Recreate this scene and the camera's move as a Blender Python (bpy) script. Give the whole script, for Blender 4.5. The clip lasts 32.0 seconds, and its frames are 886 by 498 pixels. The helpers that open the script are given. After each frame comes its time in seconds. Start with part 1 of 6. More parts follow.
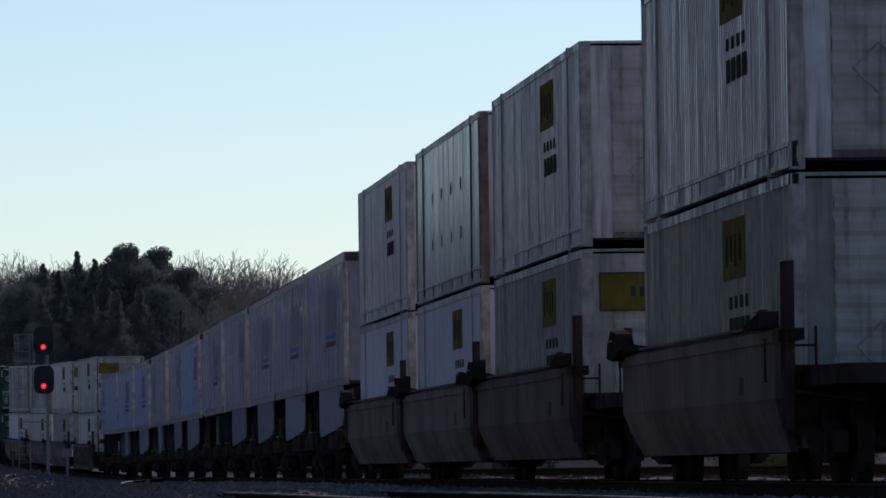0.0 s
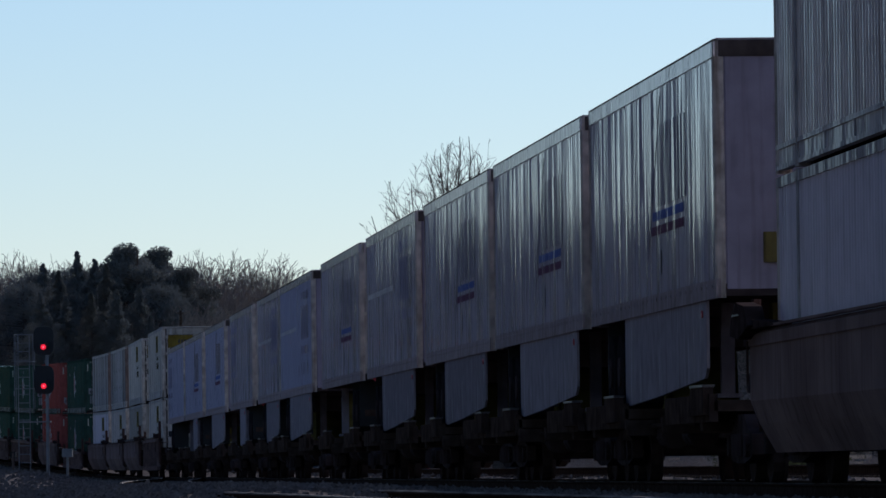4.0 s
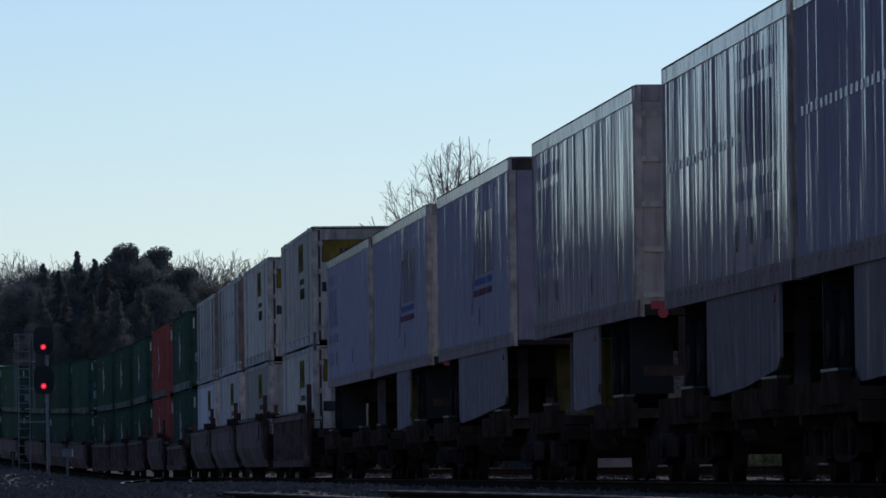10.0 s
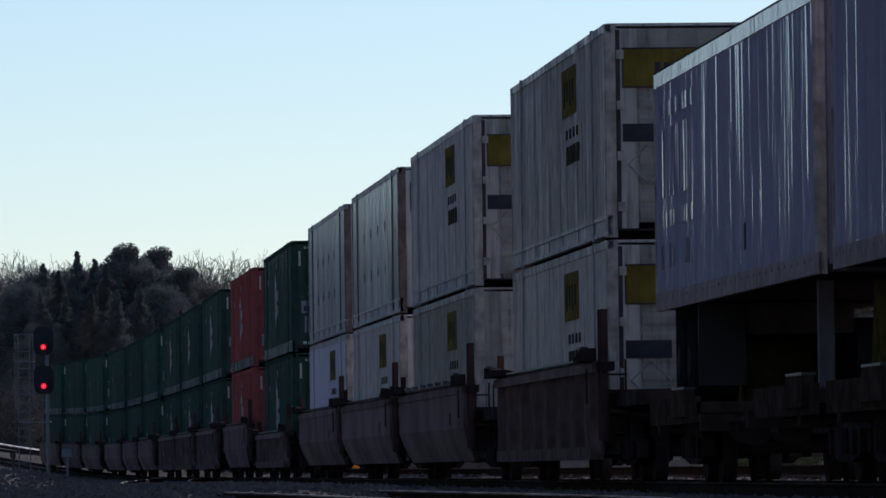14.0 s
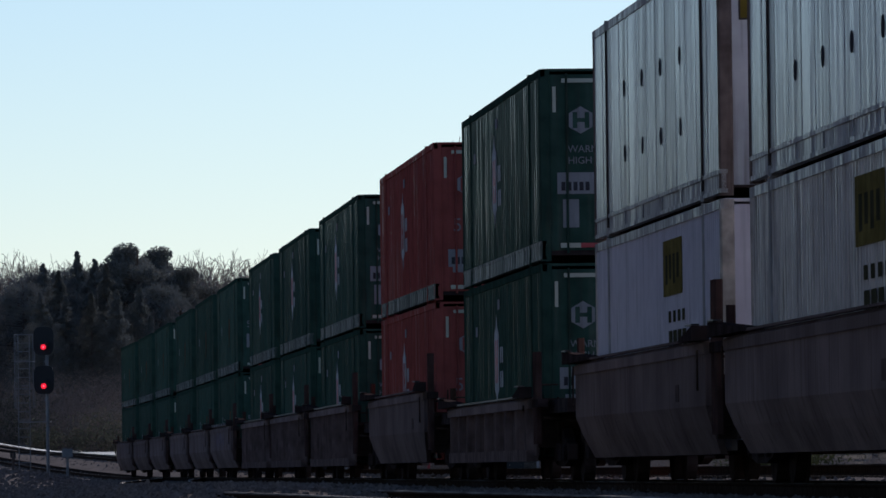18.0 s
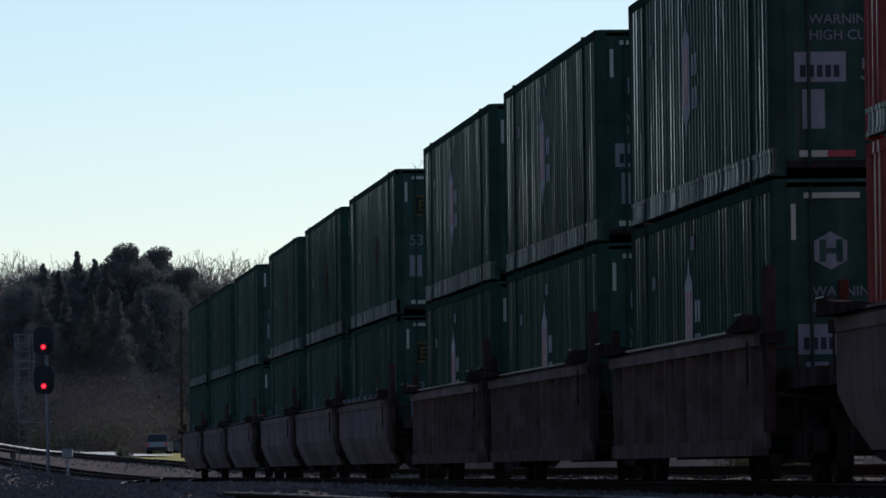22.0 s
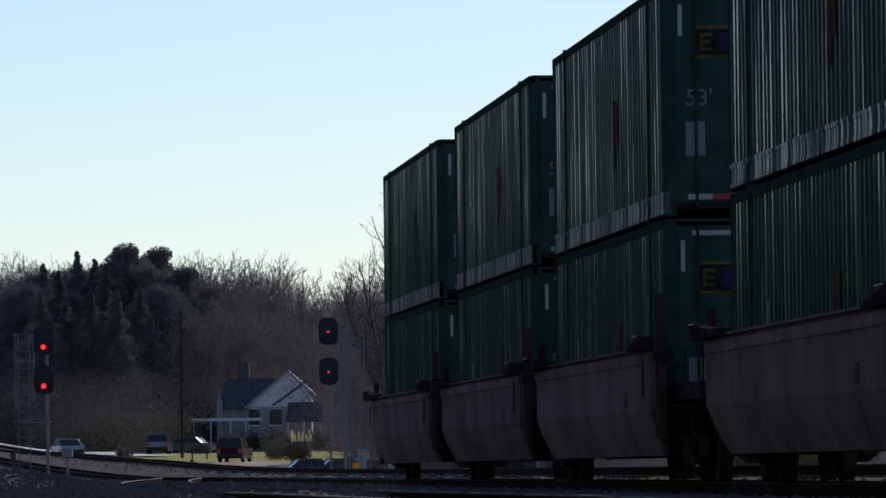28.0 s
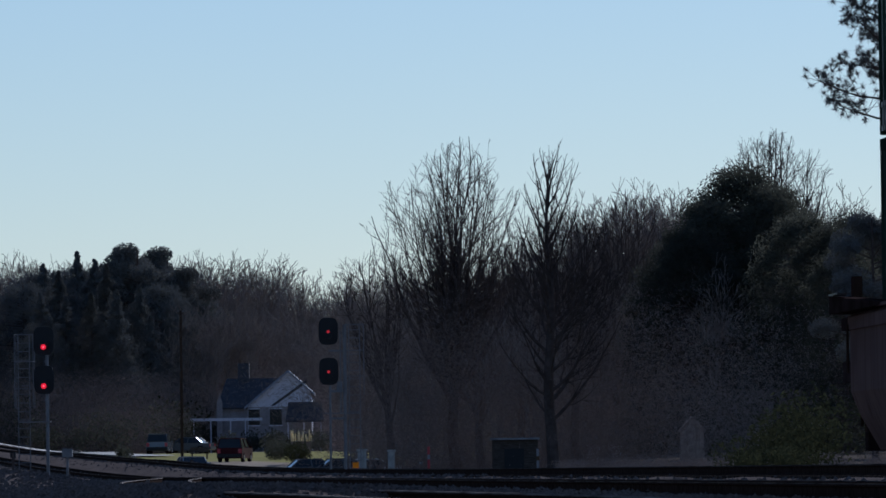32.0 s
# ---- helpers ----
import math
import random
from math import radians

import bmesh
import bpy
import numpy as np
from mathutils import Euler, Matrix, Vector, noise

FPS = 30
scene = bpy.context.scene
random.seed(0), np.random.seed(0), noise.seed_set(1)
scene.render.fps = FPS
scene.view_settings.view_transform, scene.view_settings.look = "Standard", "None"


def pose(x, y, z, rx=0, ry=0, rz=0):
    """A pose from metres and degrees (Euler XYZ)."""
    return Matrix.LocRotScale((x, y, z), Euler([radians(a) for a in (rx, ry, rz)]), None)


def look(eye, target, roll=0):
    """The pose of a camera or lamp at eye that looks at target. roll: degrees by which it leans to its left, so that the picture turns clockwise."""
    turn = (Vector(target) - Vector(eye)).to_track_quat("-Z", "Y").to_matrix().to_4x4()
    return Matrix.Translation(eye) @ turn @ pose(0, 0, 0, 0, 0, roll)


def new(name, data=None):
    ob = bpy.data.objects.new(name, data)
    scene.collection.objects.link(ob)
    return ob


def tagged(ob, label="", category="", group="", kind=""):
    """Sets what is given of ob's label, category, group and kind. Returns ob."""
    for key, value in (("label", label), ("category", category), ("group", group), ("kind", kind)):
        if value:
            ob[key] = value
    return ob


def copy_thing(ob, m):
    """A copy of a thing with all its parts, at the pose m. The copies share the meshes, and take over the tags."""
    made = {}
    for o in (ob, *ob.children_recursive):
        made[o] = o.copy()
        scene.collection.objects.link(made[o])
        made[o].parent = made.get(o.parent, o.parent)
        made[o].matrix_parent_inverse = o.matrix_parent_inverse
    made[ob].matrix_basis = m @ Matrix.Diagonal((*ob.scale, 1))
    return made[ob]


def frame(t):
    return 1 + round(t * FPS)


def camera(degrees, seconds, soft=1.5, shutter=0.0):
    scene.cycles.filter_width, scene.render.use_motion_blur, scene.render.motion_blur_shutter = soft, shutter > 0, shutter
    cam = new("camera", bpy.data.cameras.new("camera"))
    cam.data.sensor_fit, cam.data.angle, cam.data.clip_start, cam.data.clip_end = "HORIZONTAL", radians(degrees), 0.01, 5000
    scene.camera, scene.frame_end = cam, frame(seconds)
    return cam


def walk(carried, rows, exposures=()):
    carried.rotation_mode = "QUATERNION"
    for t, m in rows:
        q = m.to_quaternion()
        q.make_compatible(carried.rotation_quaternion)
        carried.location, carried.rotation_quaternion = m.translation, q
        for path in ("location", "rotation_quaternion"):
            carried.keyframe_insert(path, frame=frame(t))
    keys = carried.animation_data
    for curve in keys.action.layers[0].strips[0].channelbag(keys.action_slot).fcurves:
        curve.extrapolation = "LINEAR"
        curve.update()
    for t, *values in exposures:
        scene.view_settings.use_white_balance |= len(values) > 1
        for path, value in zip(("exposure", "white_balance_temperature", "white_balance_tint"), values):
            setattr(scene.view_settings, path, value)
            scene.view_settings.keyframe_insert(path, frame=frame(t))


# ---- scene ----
SKY_STRENGTH = 0.07
SUN_AZIMUTH, SUN_HEIGHT = 20.0, 27.0
cam = camera(7.104, 32.0, soft=1.6)
CAM = pose(0, 0, 0.2, 91.767, 0.734, 0)
walk(cam, [(0.0, CAM), (32.0, CAM)], exposures=[(0.0, 0.15, 5550, 13), (2.5, 0.1, 5500, 13), (4.5, 0.0, 5300, 13), (9.0, 0.0, 5300, 13), (13.0, 0.15, 5500, 13), (19.0, 0.2, 5600, 13), (26.0, 0.28, 5700, 13), (28.5, 0.2, 5600, 13), (30.0, 0.12, 5450, 13), (31.0, -0.06, 5250, 13), (32.0, -0.25, 5150, 13)])

# ---- sky and sun ----
world = bpy.data.worlds.new("sky")
scene.world = world
world.use_nodes = True
wn = world.node_tree
sky = wn.nodes.new("ShaderNodeTexSky")
sky.sky_type = "NISHITA"
sky.sun_disc = False
sky.sun_elevation = radians(SUN_HEIGHT)
sky.sun_rotation = radians(SUN_AZIMUTH)
sky.altitude = 800
sky.air_density, sky.dust_density, sky.ozone_density = 1.0, 0.22, 2.0
wn.links.new(sky.outputs["Color"], wn.nodes["Background"].inputs["Color"])
wn.nodes["Background"].inputs["Strength"].default_value = SKY_STRENGTH
sun = new("sun", bpy.data.lights.new("sun", "SUN"))
sun.data.energy, sun.data.angle, sun.data.color = 4.2, radians(0.6), (1.0, 0.93, 0.82)
sun.matrix_world = look((0, 0, 0), (-math.sin(radians(SUN_AZIMUTH)) * math.cos(radians(SUN_HEIGHT)),
                                    -math.cos(radians(SUN_AZIMUTH)) * math.cos(radians(SUN_HEIGHT)), -math.sin(radians(SUN_HEIGHT))))


# ---- materials ----
def mat(name, colour, rough=0.6, metal=0.0, vary=0.25, scale=3.0, streak=0.0, bump=0.0, bump_scale=40.0, dirt=(0.08, 0.06, 0.045), wave=0.0, per_object=0.0, stretch=(1, 1, 1), spec=0.5, washed=0.0, sheen=0.0, leafy=0.0):
    """Paint or stone with patchy tone, dirt that runs down (streak), fine relief (bump) and a wavy sheet (wave); washed: how much of it is rinsed clean and glossy, sheen: the gloss of the rest."""
    m = bpy.data.materials.new(name)
    m.use_nodes = True
    n, l = m.node_tree.nodes, m.node_tree.links
    b = n["Principled BSDF"]
    b.inputs["Roughness"].default_value, b.inputs["Metallic"].default_value = rough, metal
    b.inputs["Specular IOR Level"].default_value = spec
    co = n.new("ShaderNodeTexCoord")
    mp = n.new("ShaderNodeMapping")
    mp.inputs["Scale"].default_value = stretch
    l.new(co.outputs["Object"], mp.inputs["Vector"])
    big = n.new("ShaderNodeTexNoise")
    big.inputs["Scale"].default_value, big.inputs["Detail"].default_value = scale, 6
    l.new(mp.outputs["Vector"], big.inputs["Vector"])
    ramp = n.new("ShaderNodeValToRGB")
    e = ramp.color_ramp.elements
    e[0].position, e[1].position = 0.3, 0.7
    e[0].color = (*[c * (1 - vary) for c in colour], 1)
    e[1].color = (*[min(1, c * (1 + vary)) for c in colour], 1)
    l.new(big.outputs["Fac"], ramp.inputs["Fac"])
    out = ramp.outputs["Color"]
    if streak:
        sm = n.new("ShaderNodeMapping")
        sm.inputs["Scale"].default_value = (6.0, 6.0, 0.35)
        l.new(co.outputs["Object"], sm.inputs["Vector"])
        sn = n.new("ShaderNodeTexNoise")
        sn.inputs["Scale"].default_value, sn.inputs["Detail"].default_value = 1.6, 5
        l.new(sm.outputs["Vector"], sn.inputs["Vector"])
        sr = n.new("ShaderNodeValToRGB")
        sr.color_ramp.elements[0].position, sr.color_ramp.elements[1].position = 0.52, 0.74
        sr.color_ramp.elements[1].color = (streak, streak, streak, 1)
        l.new(sn.outputs["Fac"], sr.inputs["Fac"])
        mx = n.new("ShaderNodeMix")
        mx.data_type = "RGBA"
        mx.inputs["B"].default_value = (*dirt, 1)
        l.new(sr.outputs["Color"], mx.inputs["Factor"])
        l.new(out, mx.inputs["A"])
        out = mx.outputs["Result"]
    if per_object:
        oi = n.new("ShaderNodeObjectInfo")
        mr = n.new("ShaderNodeMapRange")
        mr.inputs["To Min"].default_value, mr.inputs["To Max"].default_value = 1 - per_object, 1 + per_object
        l.new(oi.outputs["Random"], mr.inputs["Value"])
        hv = n.new("ShaderNodeHueSaturation")
        l.new(mr.outputs["Result"], hv.inputs["Value"])
        l.new(out, hv.inputs["Color"])
        out = hv.outputs["Color"]
    l.new(out, b.inputs["Base Color"])
    if washed:
        gm = n.new("ShaderNodeMapping")
        gm.inputs["Scale"].default_value = (7.5, 7.5, 0.26)
        l.new(co.outputs["Object"], gm.inputs["Vector"])
        gn = n.new("ShaderNodeTexNoise")
        gn.inputs["Scale"].default_value, gn.inputs["Detail"].default_value = 1.0, 4
        l.new(gm.outputs["Vector"], gn.inputs["Vector"])
        for socket, dull, clear in (("Roughness", 0.25 if sheen else 0.75, rough), ("Specular IOR Level", sheen, spec)):
            gr = n.new("ShaderNodeMapRange")
            gr.inputs["From Min"].default_value, gr.inputs["From Max"].default_value = 1 - washed, 1 - washed + 0.07
            gr.inputs["To Min"].default_value, gr.inputs["To Max"].default_value = dull, clear
            l.new(gn.outputs["Fac"], gr.inputs["Value"])
            l.new(gr.outputs["Result"], b.inputs[socket])
    normal = None
    if wave:
        wm = n.new("ShaderNodeMapping")
        wm.inputs["Scale"].default_value = (1.0, 1.0, 0.05)
        l.new(co.outputs["Object"], wm.inputs["Vector"])
        wv = n.new("ShaderNodeTexNoise")
        wv.inputs["Scale"].default_value, wv.inputs["Detail"].default_value = 2.2, 3
        l.new(wm.outputs["Vector"], wv.inputs["Vector"])
        bw = n.new("ShaderNodeBump")
        bw.inputs["Strength"].default_value, bw.inputs["Distance"].default_value = 1.0, wave
        l.new(wv.outputs["Fac"], bw.inputs["Height"])
        normal = bw.outputs["Normal"]
    if bump:
        fn = n.new("ShaderNodeTexNoise")
        fn.inputs["Scale"].default_value, fn.inputs["Detail"].default_value = bump_scale, 4
        l.new(mp.outputs["Vector"], fn.inputs["Vector"])
        bp = n.new("ShaderNodeBump")
        bp.inputs["Strength"].default_value, bp.inputs["Distance"].default_value = 0.6, bump
        l.new(fn.outputs["Fac"], bp.inputs["Height"])
        if normal:
            l.new(normal, bp.inputs["Normal"])
        normal = bp.outputs["Normal"]
    if normal:
        l.new(normal, b.inputs["Normal"])
    if leafy:
        tr = n.new("ShaderNodeBsdfTranslucent")
        ms = n.new("ShaderNodeMixShader")
        ms.inputs["Fac"].default_value = leafy
        l.new(out, tr.inputs["Color"])
        l.new(b.outputs["BSDF"], ms.inputs[1])
        l.new(tr.outputs["BSDF"], ms.inputs[2])
        l.new(ms.outputs["Shader"], n["Material Output"].inputs["Surface"])
    return m


def glow(name, colour, strength):
    m = bpy.data.materials.new(name)
    m.use_nodes = True
    b = m.node_tree.nodes["Principled BSDF"]
    b.inputs["Base Color"].default_value = (*colour, 1)
    b.inputs["Emission Color"].default_value, b.inputs["Emission Strength"].default_value = (*colour, 1), strength
    return m


WHITE = mat("weathered white container paint", (0.66, 0.575, 0.53), 0.3, vary=0.16, streak=0.75, dirt=(0.12, 0.085, 0.07), wave=0.03, per_object=0.12, spec=0.3, washed=0.47, sheen=0.0006)
WHITE_WORN = mat("grimy khaki white container paint", (0.36, 0.315, 0.275), 0.35, vary=0.2, streak=0.6, dirt=(0.10, 0.075, 0.06), wave=0.03, per_object=0.12, spec=0.25, washed=0.45)
WHITE_GREY = mat("greyed white container paint", (0.56, 0.495, 0.44), 0.35, vary=0.16, streak=0.75, dirt=(0.09, 0.07, 0.055), wave=0.03, per_object=0.12, spec=0.25, washed=0.47)
WHITE_CLEAN = mat("white container paint", (0.62, 0.555, 0.60), 0.4, vary=0.07, streak=0.3, wave=0.02, spec=0.2, washed=0.42)
ALU = mat("bare aluminium sheet", (0.45, 0.435, 0.455), 0.25, metal=0.15, vary=0.12, streak=0.5, wave=0.014, per_object=0.28, spec=0.12, washed=0.5, sheen=0.002)
TRAILER = mat("white trailer skin", (0.40, 0.345, 0.39), 0.07, vary=0.08, streak=0.25, wave=0.026, per_object=0.1, spec=0.06, washed=0.54)
TOP_RAIL = mat("pale aluminium top rail", (0.44, 0.40, 0.41), 0.2, metal=0.2, vary=0.2, streak=0.4, wave=0.01, per_object=0.1, spec=0.1, washed=0.6, sheen=0.001)
LEG = mat("dusty grey leg paint", (0.20, 0.175, 0.20), 0.7, vary=0.25, streak=0.4, spec=0.0)
TRAILER_END = mat("white trailer rail paint", (0.36, 0.29, 0.29), 0.6, vary=0.22, streak=0.55, per_object=0.1, spec=0.0)
TRAILER_DULL = mat("dull white trailer skin", (0.37, 0.345, 0.44), 0.08, vary=0.08, streak=0.3, wave=0.024, spec=0.06, washed=0.43)
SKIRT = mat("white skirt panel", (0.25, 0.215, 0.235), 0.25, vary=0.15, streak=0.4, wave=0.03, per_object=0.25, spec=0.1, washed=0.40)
# Leading doors paler than the sides: sunlight on them is in this colour.
NOSE_LIT = mat("grimy white end paint, sunlight in its colour", (0.48, 0.425, 0.39), 0.6, vary=0.18, streak=0.45, dirt=(0.12, 0.085, 0.06), per_object=0.15, spec=0.0)
NOSE_PLAIN = mat("dull lavender grey nose paint", (0.285, 0.245, 0.295), 0.5, vary=0.15, streak=0.4, dirt=(0.12, 0.09, 0.085), per_object=0.12, spec=0.0)
END_PAINT = mat("rust stained white end paint", (0.50, 0.43, 0.375), 0.6, vary=0.22, streak=0.6, dirt=(0.16, 0.10, 0.065), spec=0.0)
END_DARK = mat("grimy cream end panel", (0.36, 0.31, 0.265), 0.7, vary=0.25, streak=0.6, dirt=(0.06, 0.045, 0.035), spec=0.0)
CORNER = mat("rust worn white corner post paint", (0.46, 0.39, 0.34), 0.6, vary=0.35, scale=5, streak=0.65, dirt=(0.10, 0.055, 0.03), spec=0.0)
POST_BROWN = mat("rust brown corner post paint", (0.17, 0.125, 0.11), 0.6, vary=0.35, scale=5, streak=0.6, dirt=(0.07, 0.045, 0.035), spec=0.0)
BEIGE = mat("grimy beige end panel", (0.50, 0.44, 0.36), 0.6, vary=0.25, streak=0.5)
RAILTRIM = mat("galvanised rail trim", (0.36, 0.33, 0.315), 0.6, vary=0.25, streak=0.4, spec=0.0)
GREEN = mat("dark green container paint", (0.043, 0.082, 0.063), 0.2, vary=0.25, streak=0.4, wave=0.02, per_object=0.15, dirt=(0.06, 0.05, 0.045), spec=0.08, washed=0.44, sheen=0.0004)
GREEN_TRIM = mat("green rail paint", (0.033, 0.060, 0.046), 0.5, vary=0.3, streak=0.4, spec=0.0)
RED = mat("dull red container paint", (0.30, 0.078, 0.066), 0.3, vary=0.2, streak=0.45, dirt=(0.12, 0.04, 0.035), wave=0.015, spec=0.04, washed=0.42)
RAIL_WORN = mat("worn grey rail paint", (0.12, 0.13, 0.122), 0.3, metal=0.1, vary=0.35, streak=0.5, dirt=(0.05, 0.045, 0.04), wave=0.004, per_object=0.25, spec=0.15, washed=0.5)
YELLOW = mat("yellow sign paint", (0.17, 0.13, 0.045), 0.5, vary=0.3, streak=0.5, spec=0.0)
YELLOW_CLEAN = mat("clean yellow sign paint", (0.18, 0.125, 0.025), 0.5, vary=0.3, streak=0.5, spec=0.0)
ORANGE = mat("faded orange emblem", (0.105, 0.070, 0.045), 0.5, vary=0.35, streak=0.4, spec=0.0)
AMBER_DULL = mat("faded yellow emblem paint", (0.15, 0.105, 0.035), 0.6, vary=0.35, streak=0.4, spec=0.0)
PURPLE_DULL = mat("faded purple emblem paint", (0.045, 0.035, 0.095), 0.6, vary=0.35, streak=0.4, spec=0.0)
INK_DEEP = mat("deep green emblem ground", (0.02, 0.03, 0.026), 0.6, vary=0.3, spec=0.0)
AMBER = mat("amber plastic", (0.80, 0.42, 0.04), 0.5, vary=0.15, spec=0.1, leafy=0.5)
PLUME = mat("dry cream grass plumes", (0.75, 0.68, 0.52), 0.9, vary=0.2, spec=0.0, leafy=0.5)
MASONRY = mat("weathered pale masonry", (0.42, 0.40, 0.37), 0.9, vary=0.3, streak=0.4, spec=0.0)
INK = mat("dark lettering", (0.05, 0.048, 0.055), 0.6, vary=0.3, streak=0.3, spec=0.0)
FADED_DARK = mat("faded slate lettering", (0.265, 0.23, 0.27), 0.07, vary=0.2, streak=0.3, wave=0.026, spec=0.05, washed=0.51)
FADED_RED = mat("faded maroon stripe", (0.15, 0.075, 0.12), 0.1, vary=0.25, streak=0.3, wave=0.022, spec=0.03, washed=0.45)
STRIPE_BLUE = mat("faded blue stripe", (0.12, 0.15, 0.36), 0.1, vary=0.25, streak=0.3, wave=0.022, spec=0.03, washed=0.45)
FADED = mat("faded blue grey lettering", (0.295, 0.26, 0.345), 0.08, vary=0.2, streak=0.3, wave=0.024, spec=0.055, washed=0.5)
FADED_INK = mat("faded olive lettering", (0.065, 0.058, 0.035), 0.5, vary=0.3, streak=0.3, spec=0.0)
INK_RED = mat("red stripe paint", (0.40, 0.04, 0.05), 0.5, vary=0.1)
PALE = mat("white decal film", (0.28, 0.27, 0.28), 0.6, vary=0.15, streak=0.3, spec=0.0)
MARK = mat("white trade mark paint", (0.46, 0.45, 0.45), 0.6, vary=0.15, streak=0.3, spec=0.0)
DASH = mat("white dashed line paint", (0.62, 0.58, 0.62), 0.3, vary=0.15, streak=0.3, spec=0.2)
TAPE = mat("reflective tape", (0.46, 0.45, 0.36), 0.4, vary=0.1)
WELL = mat("faded tan well car paint", (0.20, 0.143, 0.132), 0.65, vary=0.3, scale=0.7, streak=0.55, dirt=(0.065, 0.047, 0.042), bump=0.002, per_object=0.15, spec=0.0)
SPRAY = mat("faded purple spray paint", (0.185, 0.142, 0.175), 0.6, vary=0.4, scale=2.5, streak=0.6, dirt=(0.08, 0.06, 0.06), spec=0.0)
RUST = mat("brown well car paint", (0.135, 0.092, 0.084), 0.7, vary=0.35, streak=0.5, dirt=(0.05, 0.035, 0.03), bump=0.002, per_object=0.15, spec=0.0)
STEEL = mat("greasy black steel", (0.05, 0.036, 0.035), 0.8, metal=0.1, vary=0.4, bump=0.003, spec=0.0)
RUBBER = mat("tyre rubber", (0.022, 0.019, 0.021), 0.7, vary=0.3, spec=0.0)
# Siding rail paler than the main rails: its glint is put into the colour.
SIDING_HEAD = mat("worn siding rail with glint in its colour", (0.24, 0.21, 0.19), 0.6, vary=0.6, scale=0.7, spec=0.0)
RAILHEAD = mat("worn rail steel", (0.08, 0.07, 0.062), 0.8, vary=0.8, scale=0.7, spec=0.0)
TIE = mat("creosoted tie timber", (0.085, 0.07, 0.06), 0.85, vary=0.4, bump=0.006, per_object=0.3, stretch=(1, 6, 6), spec=0.0)
STONE = mat("grey ballast stone", (0.135, 0.117, 0.11), 0.5, vary=0.6, scale=14, bump=0.003, spec=0.1)
RAILBODY = mat("rusted rail web", (0.045, 0.032, 0.027), 0.85, vary=0.4, scale=8, spec=0.0)
BARK = mat("grey brown bark", (0.095, 0.076, 0.068), 0.9, vary=0.35, bump=0.01, bump_scale=18, per_object=0.25, spec=0.0)
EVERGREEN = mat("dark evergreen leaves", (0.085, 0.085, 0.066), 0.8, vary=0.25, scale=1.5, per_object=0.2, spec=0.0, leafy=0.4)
# PINE, FAR_BARK and BRUSH are lightened: haze is put into their colour.
PINE = mat("pine needles paled for haze", (0.155, 0.152, 0.142), 0.9, vary=0.15, scale=0.9, per_object=0.12, spec=0.0, leafy=0.12)
FAR_BARK = mat("grey brown far branches paled for haze", (0.265, 0.22, 0.19), 0.9, vary=0.3, scale=0.6, per_object=0.3, spec=0.0, leafy=0.1)
BRUSH = mat("brush and vines paled for haze", (0.36, 0.29, 0.265), 0.9, vary=0.2, scale=0.3, per_object=0.3, spec=0.0)
UNDERFRAME = mat("oily brown underframe", (0.062, 0.042, 0.034), 0.75, vary=0.45, streak=0.4, dirt=(0.03, 0.02, 0.015), spec=0.0)
POST_RUST = mat("rusted brown lashing post", (0.062, 0.036, 0.032), 0.8, vary=0.4, streak=0.4, spec=0.0)
GUIDE = mat("grimy brown guide plate", (0.04, 0.028, 0.027), 0.75, vary=0.4, spec=0.0)
EDGE = mat("worn steel edge", (0.09, 0.078, 0.075), 0.4, metal=0.2, vary=0.55, scale=2.0, spec=0.2)
SILL = mat("worn galvanised sill", (0.40, 0.37, 0.36), 0.3, metal=0.1, vary=0.25, streak=0.55, dirt=(0.10, 0.08, 0.07), wave=0.004, per_object=0.15, spec=0.15, washed=0.5)
CREST = mat("black trailer cap paint", (0.075, 0.058, 0.052), 0.6, vary=0.35, streak=0.4, spec=0.0)
SCRUB = mat("bare brown scrub", (0.285, 0.225, 0.195), 0.9, vary=0.2, scale=0.8, per_object=0.3, spec=0.0)
SHRUB = mat("yellow green shrub leaves", (0.05, 0.052, 0.027), 0.8, vary=0.4, scale=1.2, per_object=0.2, spec=0.0, leafy=0.35)
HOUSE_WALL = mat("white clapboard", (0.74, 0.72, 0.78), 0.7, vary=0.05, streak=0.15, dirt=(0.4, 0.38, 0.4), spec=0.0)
# Darker copy of the house wall: shade is put into its colour.
SHADED_WALL = mat("cream wall with shade in its colour", (0.33, 0.305, 0.31), 0.8, vary=0.15, scale=2, spec=0.0)
HUT = mat("weathered brown boards", (0.30, 0.245, 0.215), 0.85, vary=0.25, streak=0.4, spec=0.0)
ROOF = mat("pale blue grey shingles", (0.30, 0.33, 0.40), 0.8, vary=0.25, scale=6)
ROOF_DARK = mat("dark shingles", (0.06, 0.06, 0.07), 0.85, vary=0.3)
GLASS = mat("dark window glass", (0.02, 0.025, 0.03), 0.08, vary=0.1)
ASPHALT = mat("sun bleached concrete road", (0.38, 0.36, 0.34), 0.8, vary=0.15, scale=1.0, bump=0.004, spec=0.1)
SILVER = mat("silver grey car paint", (0.12, 0.125, 0.14), 0.2, metal=0.3, vary=0.05)
LIGHTCAR = mat("light silver car paint", (0.34, 0.35, 0.37), 0.2, metal=0.3, vary=0.05)
REDCAR = mat("dark red car paint", (0.045, 0.007, 0.010), 0.5, vary=0.05, spec=0.08)
WHITECAR = mat("white car paint", (0.72, 0.72, 0.74), 0.25, vary=0.05)
BLUECAR = mat("blue grey car paint", (0.08, 0.09, 0.105), 0.22, vary=0.05)
GALV = mat("galvanised steel", (0.20, 0.20, 0.21), 0.55, metal=0.3, vary=0.2)
